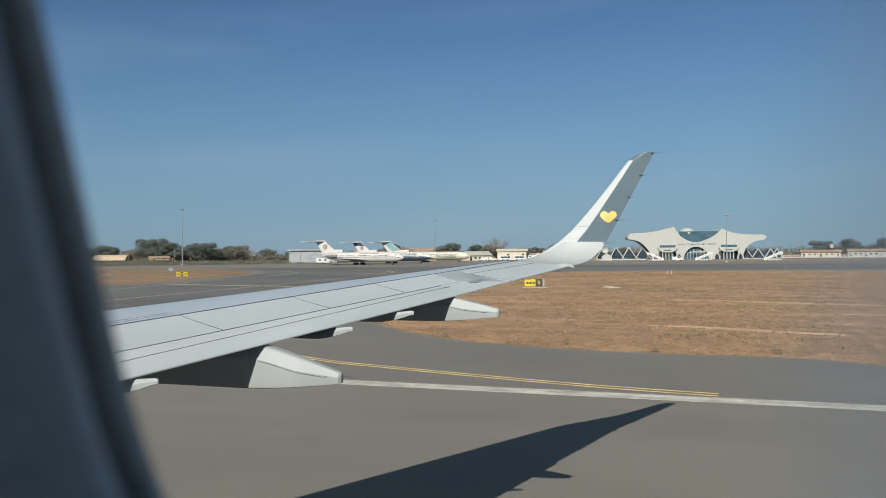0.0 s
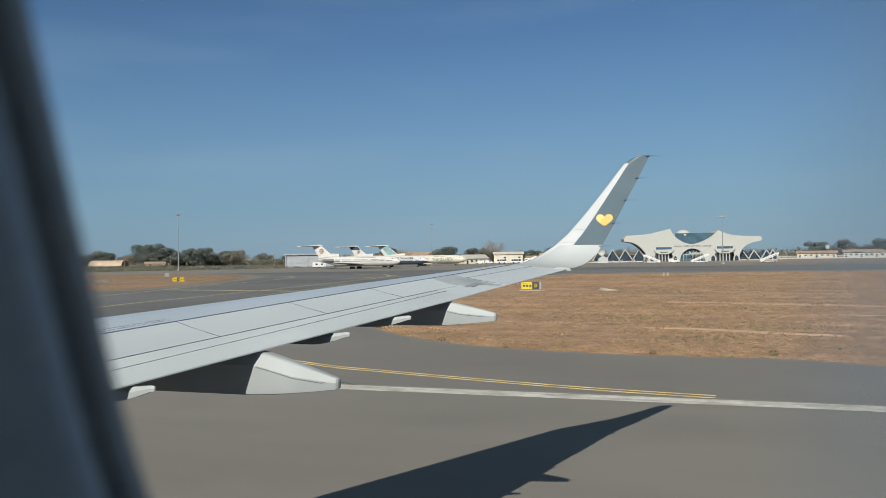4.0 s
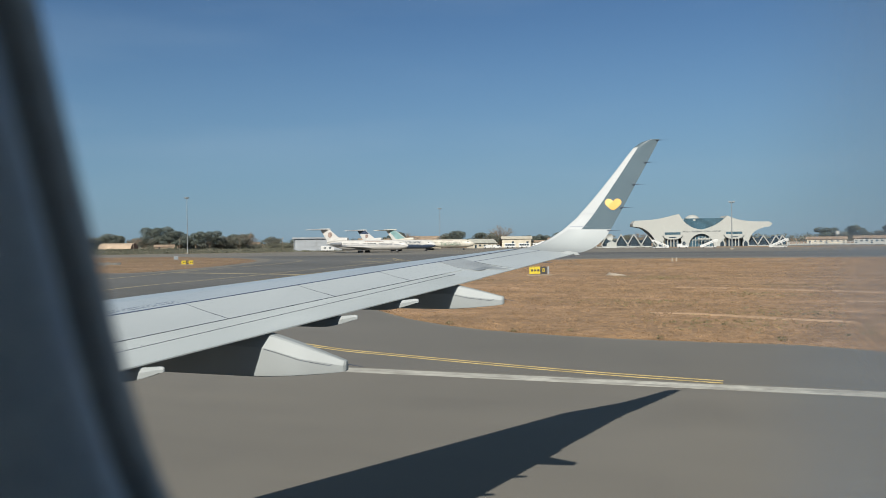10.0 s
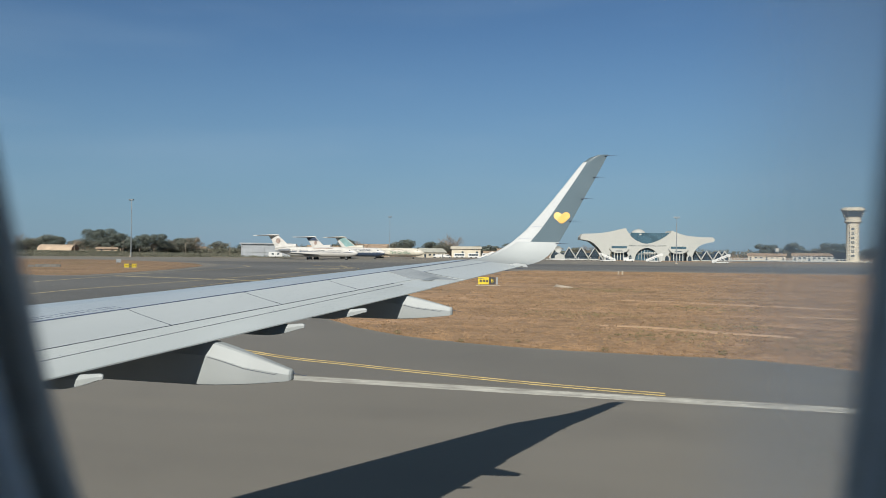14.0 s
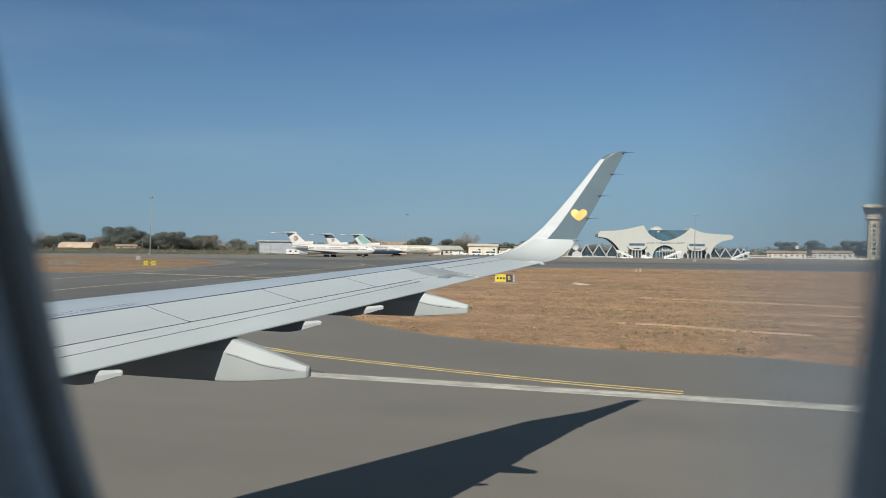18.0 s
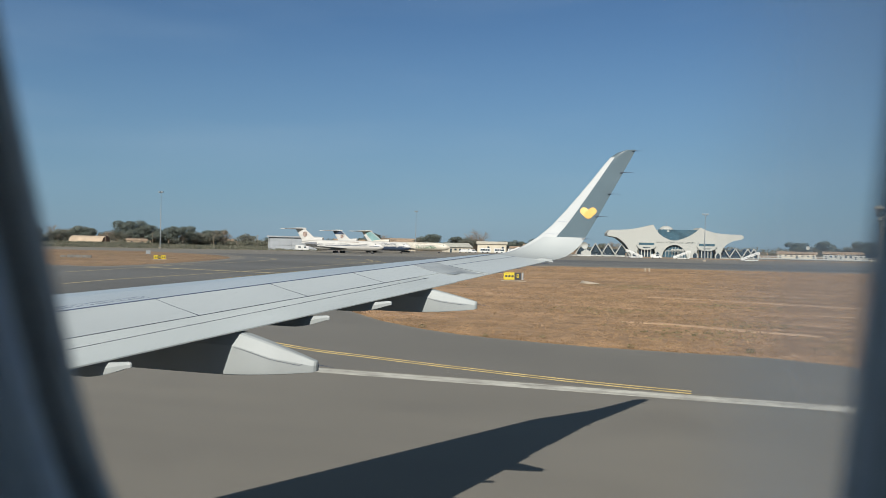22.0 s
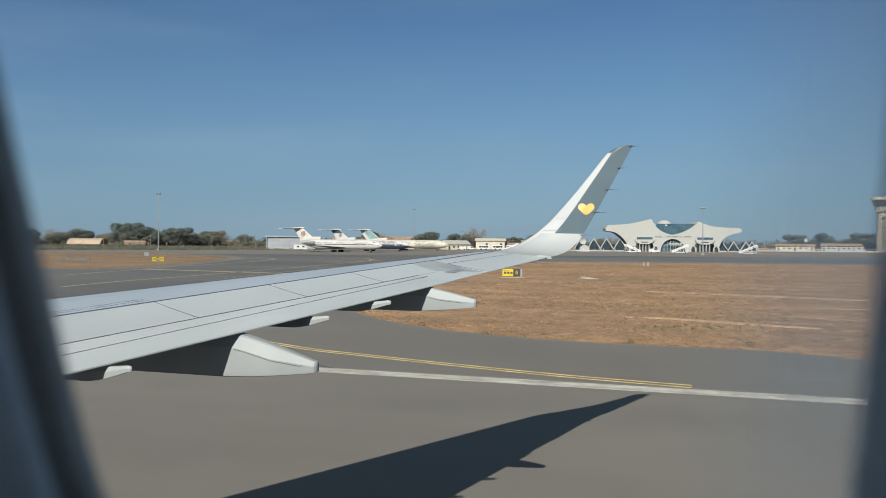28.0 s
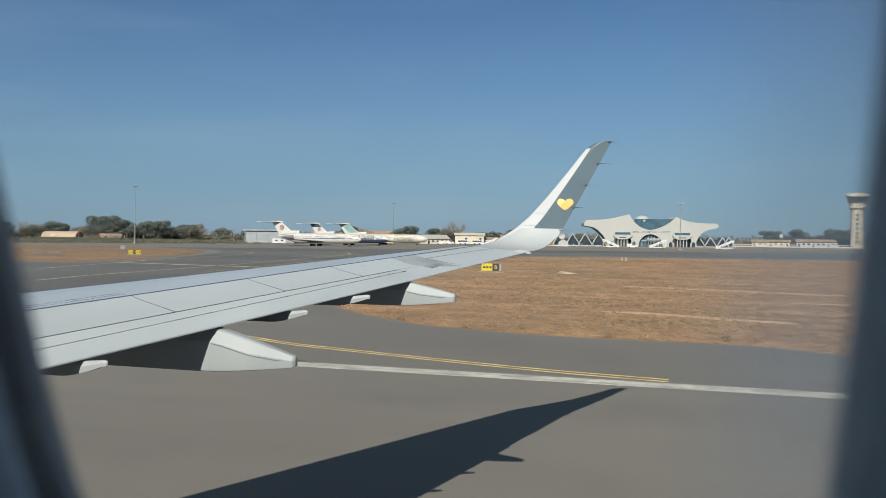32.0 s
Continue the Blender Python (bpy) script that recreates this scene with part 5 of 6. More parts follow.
house((-141.8, 481.1, 0), 40, 15, 11, 3.2, 2.4, CREAM, ROOF_PALE, "cream house with a grey sheet roof", 2, 3)
house((-131.4, 520.0, 0), 14.4, 19, 14, 5.6, 1.6, CREAM, CREAM, "cream cargo shed with low roof", 2, 2)
house((-118.0, 530.0, 0), 13, 12, 9, 3.2, 1.2, CREAM, ROOF_TAN, "low cream house with a tan roof", 1, 3)
house((-97.3, 512.5, 0), 10.8, 22, 12, 3.6, 2.4, SHELL_TAN, ROOF_TAN, "tan-roofed long house on the apron", 3, 5)
house((61.7, 598.5, 0), -5.9, 24, 10, 3.2, 1.6, CREAM, ROOF_TAN, "low cream building behind a fence", 2, 5)
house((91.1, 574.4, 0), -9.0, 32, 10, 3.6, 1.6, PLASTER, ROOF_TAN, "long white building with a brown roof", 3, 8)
house((146.0, 552.0, 0), -14.8, 26, 10, 3.4, 1.8, CREAM, ROOF_RUST, "low cream building with a rusty roof", 2, 6)
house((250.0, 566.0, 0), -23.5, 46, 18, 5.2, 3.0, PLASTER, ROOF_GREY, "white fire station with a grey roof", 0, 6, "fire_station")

ot = thing("old_control_tower", (173.4, 534.1, 0), -18.0, "cream square office block with an old control cab", "building")
part("wall", block(-8, 8, 0, 12, 0, 17), CREAM, ot)
part("cab", block(-4, 4, 2, 9, 17, 20, 0.2), GLASS_DARK, ot, "dark glass control cab")
part("cab_roof", block(-4.6, 4.6, 1.4, 9.6, 20, 20.5), GLASS_DARK, ot)
part("antenna", rod((0, 5, 20.5), (0, 5, 30), 0.12, 0.06, 6), STEEL, ot)
for z in (4.5, 8.5, 12.5):
    part("window_band", block(1.2, 7.4, -0.08, 0.05, z, z + 1.8, 0.02), GLASS_DARK, ot)

wall = thing("balustrade", (67.4, 546.0, 0), -6.9, "low white boundary balustrade beside the apron", "wall")
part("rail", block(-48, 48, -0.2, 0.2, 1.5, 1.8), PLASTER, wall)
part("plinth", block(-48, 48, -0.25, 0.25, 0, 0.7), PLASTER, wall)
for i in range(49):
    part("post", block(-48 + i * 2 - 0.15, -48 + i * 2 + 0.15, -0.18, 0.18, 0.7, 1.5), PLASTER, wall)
wt = thing("water_tank", (69.0, 604.0, 0), -6, "small white water tank on a stand", "water tank")
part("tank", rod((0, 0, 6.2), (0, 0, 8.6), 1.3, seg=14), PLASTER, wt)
for x in (-0.9, 0.9):
    part("leg", rod((x, 0, 0), (x, 0, 6.2), 0.15, seg=6), STEEL, wt)


# ---- masts, signs, apron gear ----
def flood_mast(at, h):
    ob = thing("floodlight_mast", at, 0, "tall grey floodlight mast with lamps at the top", "light mast", "floodlight masts")
    part("pole", rod((0, 0, 0), (0, 0, h), 0.26, 0.10, 10), STEEL, ob)
    hd = part("head_frame", block(-1.0, 1.0, -0.12, 0.12, h - 0.15, h + 0.1), STEEL, ob)
    for x in (-1.0, -0.4, 0.4, 1.0):
        part("lamp", block(x - 0.24, x + 0.24, -0.5, 0.15, h + 0.05, h + 0.55, 0.05), PANEL_DARK, hd, "dark lamp housing")
    part("base", block(-0.6, 0.6, -0.6, 0.6, 0, 0.5, 0.05), CONCRETE, ob)


for at, h in (((-240.2, 321.5, 0.02), 26), ((-167.9, 472.6, 0.02), 24.5), ((1.2, 346.0, 0.035), 18.8), ((128, 480, 0.02), 24), ((215, 470, 0.02), 24)):
    flood_mast(at, h)


def stair_truck(at, rz):
    ob = thing("mobile_stairs", at, rz, "white mobile passenger stairs parked on the apron", "airstairs", "mobile stairs")
    ob.scale = (0.72, 0.72, 0.75)
    part("chassis", block(-4.6, 4.6, -1.0, 1.0, 0.55, 1.0, 0.05), BUS_WHITE, ob)
    part("stair_flight", prism([(-4.2, 1.0), (4.0, 4.5), (5.6, 4.5), (5.6, 4.1), (4.2, 4.1), (-3.2, 1.0)], -0.8, 0.8), BUS_WHITE, ob, "sloping white stair flight")
    for y in (-0.85, 0.8):
        part("side_panel", prism([(-4.2, 1.2), (4.0, 4.7), (5.6, 4.7), (5.6, 5.6), (4.0, 5.6), (-4.2, 2.1)], y, y + 0.06), BUS_WHITE, ob)
    for x in (2.0, 4.9):
        part("prop", rod((x, -0.6, 0.9), (x, -0.6, 4.1), 0.12, seg=8), BUS_WHITE, ob)
    part("driver_cab", block(-5.2, -3.8, -0.9, 0.9, 0.6, 2.0, 0.1), BUS_WHITE, ob)
    for x in (-3.2, 3.4):
        for y in (-1.0, 0.8):
            part("wheel", rod((x, y, 0.42), (x, y + 0.22, 0.42), 0.42, seg=12), TYRE, ob)


for x, y, rz in ((-30.0, 393.0, 184), (-8.7, 394.0, 1), (20.1, 378.0, -3), (-86.4, 381.0, 12)):
    stair_truck((x, y, 0.035), rz)


def bus(at, rz, mat, ln=9.0):
    ob = thing("apron_bus", at, rz, "parked bus with dark side windows on the apron", "bus", "parked buses")
    part("body", block(-ln / 2, ln / 2, -1.25, 1.25, 0.45, 3.0, 0.12), mat, ob)
    for i in range(4):
        x = -ln / 2 + 0.5 + i * (ln - 1) / 4
        part("side_window", block(x + 0.06, x + (ln - 1) / 4 - 0.06, -1.29, -1.2, 1.5, 2.5, 0.03), GLASS_DARK, ob)
    part("windscreen", block(ln / 2 - 0.05, ln / 2 + 0.03, -1.05, 1.05, 1.3, 2.6, 0.02), GLASS_DARK, ob)
    for x in (-ln / 2 + 1.8, ln / 2 - 1.8):
        for y in (-1.26, 1.0):
            part("wheel", rod((x, y, 0.5), (x, y + 0.26, 0.5), 0.5, seg=12), TYRE, ob)


for i, (x, y) in enumerate(((-121.5, 465.0), (-113.5, 467.5), (-105.5, 469.5), (-97.5, 471.5))):
    bus((x, y, 0.025), 13.8, BUS_GREEN if i == 3 else BUS_WHITE, 6.5)


def van(at, rz, label):
    ob = thing("service_van", at, rz, label, "van", "service vehicles")
    part("body", prism([(-2.4, 0.45), (2.5, 0.45), (2.5, 1.15), (1.7, 1.35), (1.2, 2.1), (-2.4, 2.1)], -0.9, 0.9), BUS_WHITE, ob)
    part("side_window", prism([(-0.1, 1.35), (1.45, 1.35), (1.1, 1.95), (-0.1, 1.95)], -0.93, -0.88), GLASS_DARK, ob)
    for x in (-1.5, 1.6):
        for y in (-0.92, 0.72):
            part("wheel", rod((x, y, 0.36), (x, y + 0.2, 0.36), 0.36, seg=10), TYRE, ob)


for x, y, rz in ((-20.5, 400, 5), (-134, 462, 200), (-129, 464, 16)):
    van((x, y, 0.025), rz, "white service van on the apron")


def cart(at, rz):
    ob = thing("baggage_dolly", at, rz, "white flat baggage dolly on the apron", "trailer", "baggage dollies")
    part("deck", block(-2.0, 2.0, -0.8, 0.8, 0.5, 0.7, 0.03), BUS_WHITE, ob)
    part("end_frame", block(-2.0, -1.9, -0.8, 0.8, 0.7, 1.9), BUS_WHITE, ob)
    part("drawbar", rod((2.0, 0, 0.45), (3.3, 0, 0.35), 0.06, seg=6), STEEL, ob)
    for x in (-1.4, 1.4):
        for y in (-0.8, 0.65):
            part("wheel", rod((x, y, 0.25), (x, y + 0.15, 0.25), 0.25, seg=10), TYRE, ob)


for x, y in ((-61, 413), (-54, 414), (-57.6, 410), (-44.2, 415), (-48, 411), (-38.4, 416), (-66.4, 411), (-32, 413)):
    cart((x, y, 0.035), 10)
tr = thing("site_trailer", (-184.9, 356.4, 0.0), 27.5, "white caravan trailer before the hangar", "trailer")
part("body", block(-3.2, 3.2, -1.1, 1.1, 0.6, 2.9, 0.15), BUS_WHITE, tr)
for x in (-1.8, 0.8):
    part("window", block(x, x + 1.1, -1.14, -1.05, 1.6, 2.3, 0.03), GLASS_DARK, tr)
for y in (-1.0, 0.8):
    part("wheel", rod((0, y, 0.4), (0, y + 0.2, 0.4), 0.4, seg=10), TYRE, tr)
ds = thing("satellite_dish", (-60.6, 445.5, 0.02), 7.8, "white satellite dish on a stand beside the terminal", "satellite dish")
ds.scale = (0.8, 0.8, 0.8)
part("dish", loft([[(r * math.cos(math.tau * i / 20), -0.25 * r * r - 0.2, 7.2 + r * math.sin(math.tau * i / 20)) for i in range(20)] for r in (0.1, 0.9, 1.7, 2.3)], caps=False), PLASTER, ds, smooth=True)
part("stand", rod((0, 0.2, 0), (0, 0.2, 6.9), 0.25, seg=8), STEEL, ds)
tn = thing("apron_tent", (-58.8, 438.7, 0.02), 7.5, "white pitched tent beside the terminal", "tent")
tn.scale = (0.8, 0.8, 0.8)
part("canopy", prism([(-3.2, 0), (-3.2, 3.0), (0, 4.8), (3.2, 3.0), (3.2, 0)], -2.5, 2.5), PLASTER, tn)


def taxi_sign(at, rz, w, h, split, letter=True, blank=0.0, label="yellow and black taxiway sign on the grass"):
    ob = thing("taxiway_sign", at, rz, label, "sign", "taxiway signs")
    part("slab", block(-w / 2 - 0.3, w / 2 + 0.35 + blank, -0.5, 0.5, -0.02, 0.08, 0.02), CONCRETE, ob)
    xb = -w / 2 + w * split
    y_face = part("yellow_face", block(-w / 2, xb - 0.01, -0.11, 0.11, 0.18, 0.18 + h, 0.01), SIGN_Y, ob, "yellow sign face")
    k_face = part("black_face", block(xb + 0.01, w / 2, -0.11, 0.11, 0.18, 0.18 + h, 0.01), SIGN_K, ob, "black sign face")
    if letter:
        lettering("sign_letter", "B", h * 0.72, SIGN_Y, k_face, pose((xb + w / 2) / 2, -0.125, 0.18 + h / 2, 90, 0, 0), "yellow letter")
        for i in range(3):
            x = -w / 2 + 0.22 + i * (w * split - 0.2) / 3
            part("sign_mark", block(x, x + 0.28, -0.122, -0.108, 0.18 + h * 0.35, 0.18 + h * 0.62), SIGN_K, y_face)
    if blank:
        fr2 = part("blank_frame", block(w / 2 + 0.05, w / 2 + 0.05 + blank, -0.09, 0.09, 0.18, 0.18 + h, 0.01), STEEL, ob, "blank grey panel in a frame")
        part("frame_bar", block(w / 2 + 0.05 + blank / 2 - 0.03, w / 2 + 0.05 + blank / 2 + 0.03, -0.12, 0.12, 0.15, 0.21 + h), METAL, fr2)
    for x in (-w / 2 + 0.2, w / 2 - 0.2):
        part("post", rod((x, 0, 0), (x, 0, 0.2), 0.05, seg=6), STEEL, ob)


taxi_sign((-23.6, 106.0, 0), 12.8, 2.3, 0.95, 0.62, blank=0.25)
ts = thing("taxiway_sign", (-111.8, 150.4, 0.05), 37, "yellow taxiway sign with black centre on the grass island", "sign", "taxiway signs")
ts.scale = (0.76, 0.8, 0.85)
part("slab", block(-1.9, 1.9, -0.5, 0.5, -0.02, 0.08, 0.02), CONCRETE, ts)
for x0, x1, mt in ((-1.6, -0.36, SIGN_Y), (-0.34, 0.34, SIGN_K), (0.36, 1.6, SIGN_Y)):
    fc = part("sign_face", block(x0, x1, -0.11, 0.11, 0.15, 1.1, 0.01), mt, ts)
    for d in (0.25, 0.65):
        part("sign_mark", block(x0 + d * (x1 - x0), x0 + d * (x1 - x0) + 0.22 * (x1 - x0), -0.125, -0.108, 0.45, 0.8), SIGN_K if mt is SIGN_Y else SIGN_Y, fc)
bs = thing("sign_back", (-143.3, 187.4, 0.04), 38, "grey back of a small taxiway sign", "sign")
part("panel", block(-0.6, 0.6, -0.06, 0.06, 0.3, 1.3, 0.02), PANEL_DARK, bs)
for x in (-0.6, 0.6):
    part("post", rod((x, 0, 0), (x, 0, 0.3), 0.05, seg=6), STEEL, bs)


def edge_light(at):
    ob = thing("runway_edge_light", at, 0, "yellow runway edge light on a concrete pad", "runway light", "runway edge lights")
    part("pad", block(-0.85, 0.85, -0.45, 0.45, 0, 0.05, 0.01), CONCRETE, ob)
    st2 = part("stem", rod((0, 0, 0.05), (0, 0, 0.26), 0.045, 0.04, 10), SIGN_Y, ob)
    part("lamp_body", rod((0, 0, 0.26), (0, 0, 0.36), 0.11, 0.10, 12), SIGN_Y, st2)
    part("lens", rod((0, 0, 0.36), (0, 0, 0.45), 0.07, 0.045, 12), GLASS, st2)


for x in (8.5, 68.5, -51.5, -111.5):
    edge_light((x, 31.6, 0.03))
dsn = thing("distance_sign", (15.5, 40.6, 0), -14, "small upright yellow marker sign on the verge", "sign")
part("pad", block(-0.5, 0.5, -0.35, 0.35, -0.02, 0.08, 0.01), CONCRETE, dsn)
dfc = part("face", block(-0.24, 0.24, -0.06, 0.06, 0.08, 0.98, 0.01), SIGN_Y, dsn, "yellow face")
for z in (0.35, 0.62):
    part("sign_mark", block(-0.08, 0.08, -0.072, -0.058, z, z + 0.14), SIGN_K, dfc)
WEATHERED = material("weathered_concrete", (0.26, 0.225, 0.18), 0.9, 0, 0.2, 0.8, 8, 0.01)
mk = thing("drain_slab", (-13.7, 106.0, 0), 12, "tilted pale concrete drain slab half sunk in the grass", "slab")
part("slab", prism([(-0.5, 0.24), (-0.4, 0.34), (1.35, 0.08), (1.4, -0.05), (-0.45, -0.05)], -0.4, 0.4), WEATHERED, mk)
part("pipe_end", rod((-0.65, -0.45, 0.18), (-0.65, 0.45, 0.18), 0.24, 0.21, 12), WEATHERED, mk, "round concrete pipe end")
part("rubble", block(-1.1, -0.8, -0.3, 0.2, -0.02, 0.16, 0.05), WEATHERED, mk)

mp2 = thing("marker_posts", (-10.3, 170.0, 0), 3, "pair of white marker posts in the grass", "marker")
for x in (-0.4, 0.4):
    part("post", block(x - 0.13, x + 0.13, -0.1, 0.1, 0, 0.8, 0.03), CONCRETE, mp2)
kb = thing("concrete_barrier", (-131.0, 147.0, 0.05), 40, "low dark grey row of concrete blocks on the grass island", "barrier")
DARK_CONCRETE = material("dark_concrete", (0.13, 0.125, 0.115), 0.9, 0, 0.15, 1.5, 12, 0.01)
for x0, x1, h in ((-3.1, -1.9, 0.45), (-1.8, 1.1, 0.62), (1.2, 3.2, 0.58)):
    part("block", block(x0, x1, -0.4, 0.4, 0, h, 0.04), DARK_CONCRETE, kb)
cv = thing("culvert_head", (-70.0, 58.0, 0), 30, "concrete culvert headwall in the dry grass", "culvert")
part("headwall", prism([(-1.6, 0), (-0.9, 0.55), (1.3, 0.55), (2.4, 0)], -0.4, 0.5), CONCRETE, cv)
part("pipe_mouth", block(-0.7, 0.5, -0.45, -0.38, 0.0, 0.42), SIGN_K, cv)


# ---- trees and growth ----
def cards(rng, centre, radii, count, size, verts, faces, flat=0.5):
    """Leaf clumps: small tilted quads spread through an uneven ball."""
    cx, cy, cz = centre
    for _ in range(count):
        v = Vector((rng.gauss(0, 1), rng.gauss(0, 1), rng.gauss(0, 1))).normalized()
        k = rng.uniform(0.55, 1.0) ** 0.5 * (1 + 0.22 * noise.noise((v.x * 2 + cx, v.y * 2 + cy, v.z * 2 + cz)))
        p = Vector((cx + v.x * radii[0] * k, cy + v.y * radii[1] * k, cz + v.z * radii[2] * k))
        nrm = (v + Vector((rng.gauss(0, flat), rng.gauss(0, flat), rng.gauss(0, flat)))).normalized()
        u = nrm.orthogonal().normalized()
        u.rotate(Matrix.Rotation(rng.uniform(0, 6.28), 3, nrm))
        w = nrm.cross(u)
        s = size * rng.uniform(0.5, 1.25)
        b0 = len(verts)
        verts += [tuple(p + u * s), tuple(p + w * s * 0.7), tuple(p - u * s), tuple(p - w * s * 0.7)]
        faces.append((b0, b0 + 1, b0 + 2, b0 + 3))


def tree(seed, h, spread, leaf, count, label, lobes=9, size=0.34, bare=False):
    rng = random.Random(seed)
    ob = thing("tree", (0, -400, 0), 0, label, "tree", "airfield trees")
    th = h * 0.24
    bm = rod((0, 0, 0), (0.2, 0, th), 0.42, 0.3, 8)
    tips = []
    for i in range(lobes):
        a = math.tau * i / lobes + rng.uniform(-0.3, 0.3)
        rr2 = spread * rng.uniform(0.35, 0.78)
        tip = Vector((math.cos(a) * rr2, math.sin(a) * rr2, h * rng.uniform(0.36, 0.82)))
        mid = Vector((tip.x * 0.45, tip.y * 0.45, th + (tip.z - th) * 0.55))
        rod((0.2, 0, th * rng.uniform(0.75, 1)), mid, 0.2, 0.13, 6, bm)
        rod(mid, tip, 0.13, 0.05, 5, bm)
        if bare:
            for _ in range(7):
                q = tip + Vector((rng.gauss(0, 1.3), rng.gauss(0, 1.3), rng.uniform(0.3, 2.4)))
                rod(mid.lerp(tip, rng.uniform(0.5, 1)), q, 0.07, 0.03, 4, bm)
        tips.append(tip)
    part("trunk", bm, BARK, ob)
    verts, faces = [], []
    tips.append(Vector((0, 0, h * 0.8)))
    for t in tips:
        r0 = spread * rng.uniform(0.30, 0.46)
        cards(rng, t, (r0, r0, r0 * rng.uniform(0.55, 0.8)), count // len(tips), size, verts, faces)
    part("crown", (verts, faces), leaf, ob)
    return ob


protos = [tree(1, 12, 7.0, LEAF, 11000, "broad dark green mango tree with dense crown", 13, 0.2), tree(2, 10, 5.5, LEAF, 8000, "dark green tree with a rounded uneven crown", 10, 0.2),
          tree(3, 11, 7.5, LEAF_DULL, 8000, "olive tree with a loose spreading crown, greyed as if by haze", 14, 0.2), tree(5, 11, 6.5, TWIG, 1500, "almost leafless grey-brown tree with fine twigs", 12, 0.15, True)]
# place, kind, size
BELT_WEST = [(-269, 291, 1, 0.95), (-281, 286, 0, 0.8), (-266, 301, 1, 1.2), (-257, 306, 2, 0.9), (-251, 313, 0, 1.22), (-245, 320, 0, 1.05), (-238, 324, 0, 0.95), (-233, 328, 0, 1.02), (-230, 334, 2, 0.8), (-226, 341, 2, 0.8), (-224, 345, 3, 0.95), (-224, 369, 2, 0.75), (-215, 380, 1, 0.75)]  # tall trees beyond the scrubland
BELT_EAST = [(-205, 395, 2, 0.7), (-192, 402, 1, 0.7), (-240, 345, 1, 0.9), (-262, 318, 2, 0.8), (-290, 276, 2, 0.8), (-276, 296, 2, 0.95), (-262, 297, 0, 0.9), (-247, 308, 2, 0.8), (-241, 316, 1, 0.95), (-234, 338, 1, 0.8), (-232, 355, 0, 0.85), (-252, 330, 1, 0.9), (-300, 270, 0, 0.9), (-272, 306, 2, 1.0)]  # the same belt towards the hangar
CARGO_TREES = [(-216, 518, 0, 0.9), (-222, 512, 1, 0.85), (-208, 525, 3, 0.9), (-180, 520, 2, 0.8), (-173, 518, 0, 0.95), (-162, 545, 0, 0.95), (-151, 552, 3, 1.25), (-150, 545, 3, 1.0), (-153, 540, 2, 0.9), (-130, 552, 2, 0.8), (-122, 548, 1, 1.0), (-116, 552, 2, 0.7), (-108, 560, 0, 0.8), (-88, 590, 1, 1.1)]  # round the cargo sheds
TERMINAL_TREES = [(-74, 640, 2, 0.85), (-66, 642, 3, 0.9), (-57, 640, 1, 0.78), (66, 638, 0, 1.0), (76, 642, 2, 0.9), (86, 646, 0, 1.0), (94, 645, 1, 0.9), (104, 643, 2, 1.0)]  # behind the terminal
TOWER_TREES = [(112, 640, 0, 1.2), (120, 636, 1, 1.1), (128, 600, 2, 0.9), (150, 600, 0, 0.9), (160, 590, 3, 1.1), (190, 580, 1, 0.9), (205, 585, 2, 0.8), (222, 590, 0, 0.9), (290, 570, 0, 1.1), (310, 560, 1, 1.0)]  # behind the control towers
rng = random.Random(11)
taken = [False] * 4
PLANTED = [(x, y, kind, s * 1.05) for x, y, kind, s in CARGO_TREES + TERMINAL_TREES + TOWER_TREES]
for x, y, kind, s in BELT_WEST + BELT_EAST:  # in two rows
    PLANTED.append((x * 1.7, y * 1.7, kind, s * rng.uniform(1.15, 1.5)))
    PLANTED.append((x * 1.76 + rng.uniform(-9, 9), y * 1.76 + rng.uniform(-9, 9), (kind + 1) % 4, s * rng.uniform(1.1, 1.42)))
for x, y, kind, s in PLANTED:
    if -42.8 < math.degrees(math.atan2(x, y)) < -37.6 and y < 545:  # clear of the vaulted store and the huts
        x, y = x * 1.13, y * 1.13
    m = pose(x, y, 0, 0, 0, rng.uniform(0, 360)) @ Matrix.Diagonal((s * 1.1, s * 1.1, s * rng.uniform(0.9, 1.1), 1))
    if taken[kind]:
        copy_thing(protos[kind], m)
    else:
        protos[kind].matrix_basis, taken[kind] = m, True

# scrub along the edge of the apron, and far woods at the horizon
verts, faces = [], []
rng = random.Random(21)
for i in range(2200):
    t, depth = rng.random(), 1.0 + 0.62 * rng.random() ** 1.5
    x, y = (-350 + 165 * t) * depth, (232 + 140 * t) * depth
    hh = rng.uniform(0.3, 0.8) * depth
    cards(rng, (x, y, hh * 0.5), (rng.uniform(1.5, 3.4) * depth, 1.4, hh), 22, 0.26, verts, faces)
# undergrowth between the trunks
for i in range(420):
    t = rng.random()
    x, y = (-330 + 150 * t) * 1.68, (252 + 140 * t) * 1.68 + rng.uniform(-3, 24)
    hh = rng.uniform(1.5, 2.8)
    if not (-470 < x < -395 and y < 545):
        cards(rng, (x, y, hh * 0.8), (rng.uniform(3, 6), 3.0, hh), 90, 0.45, verts, faces)
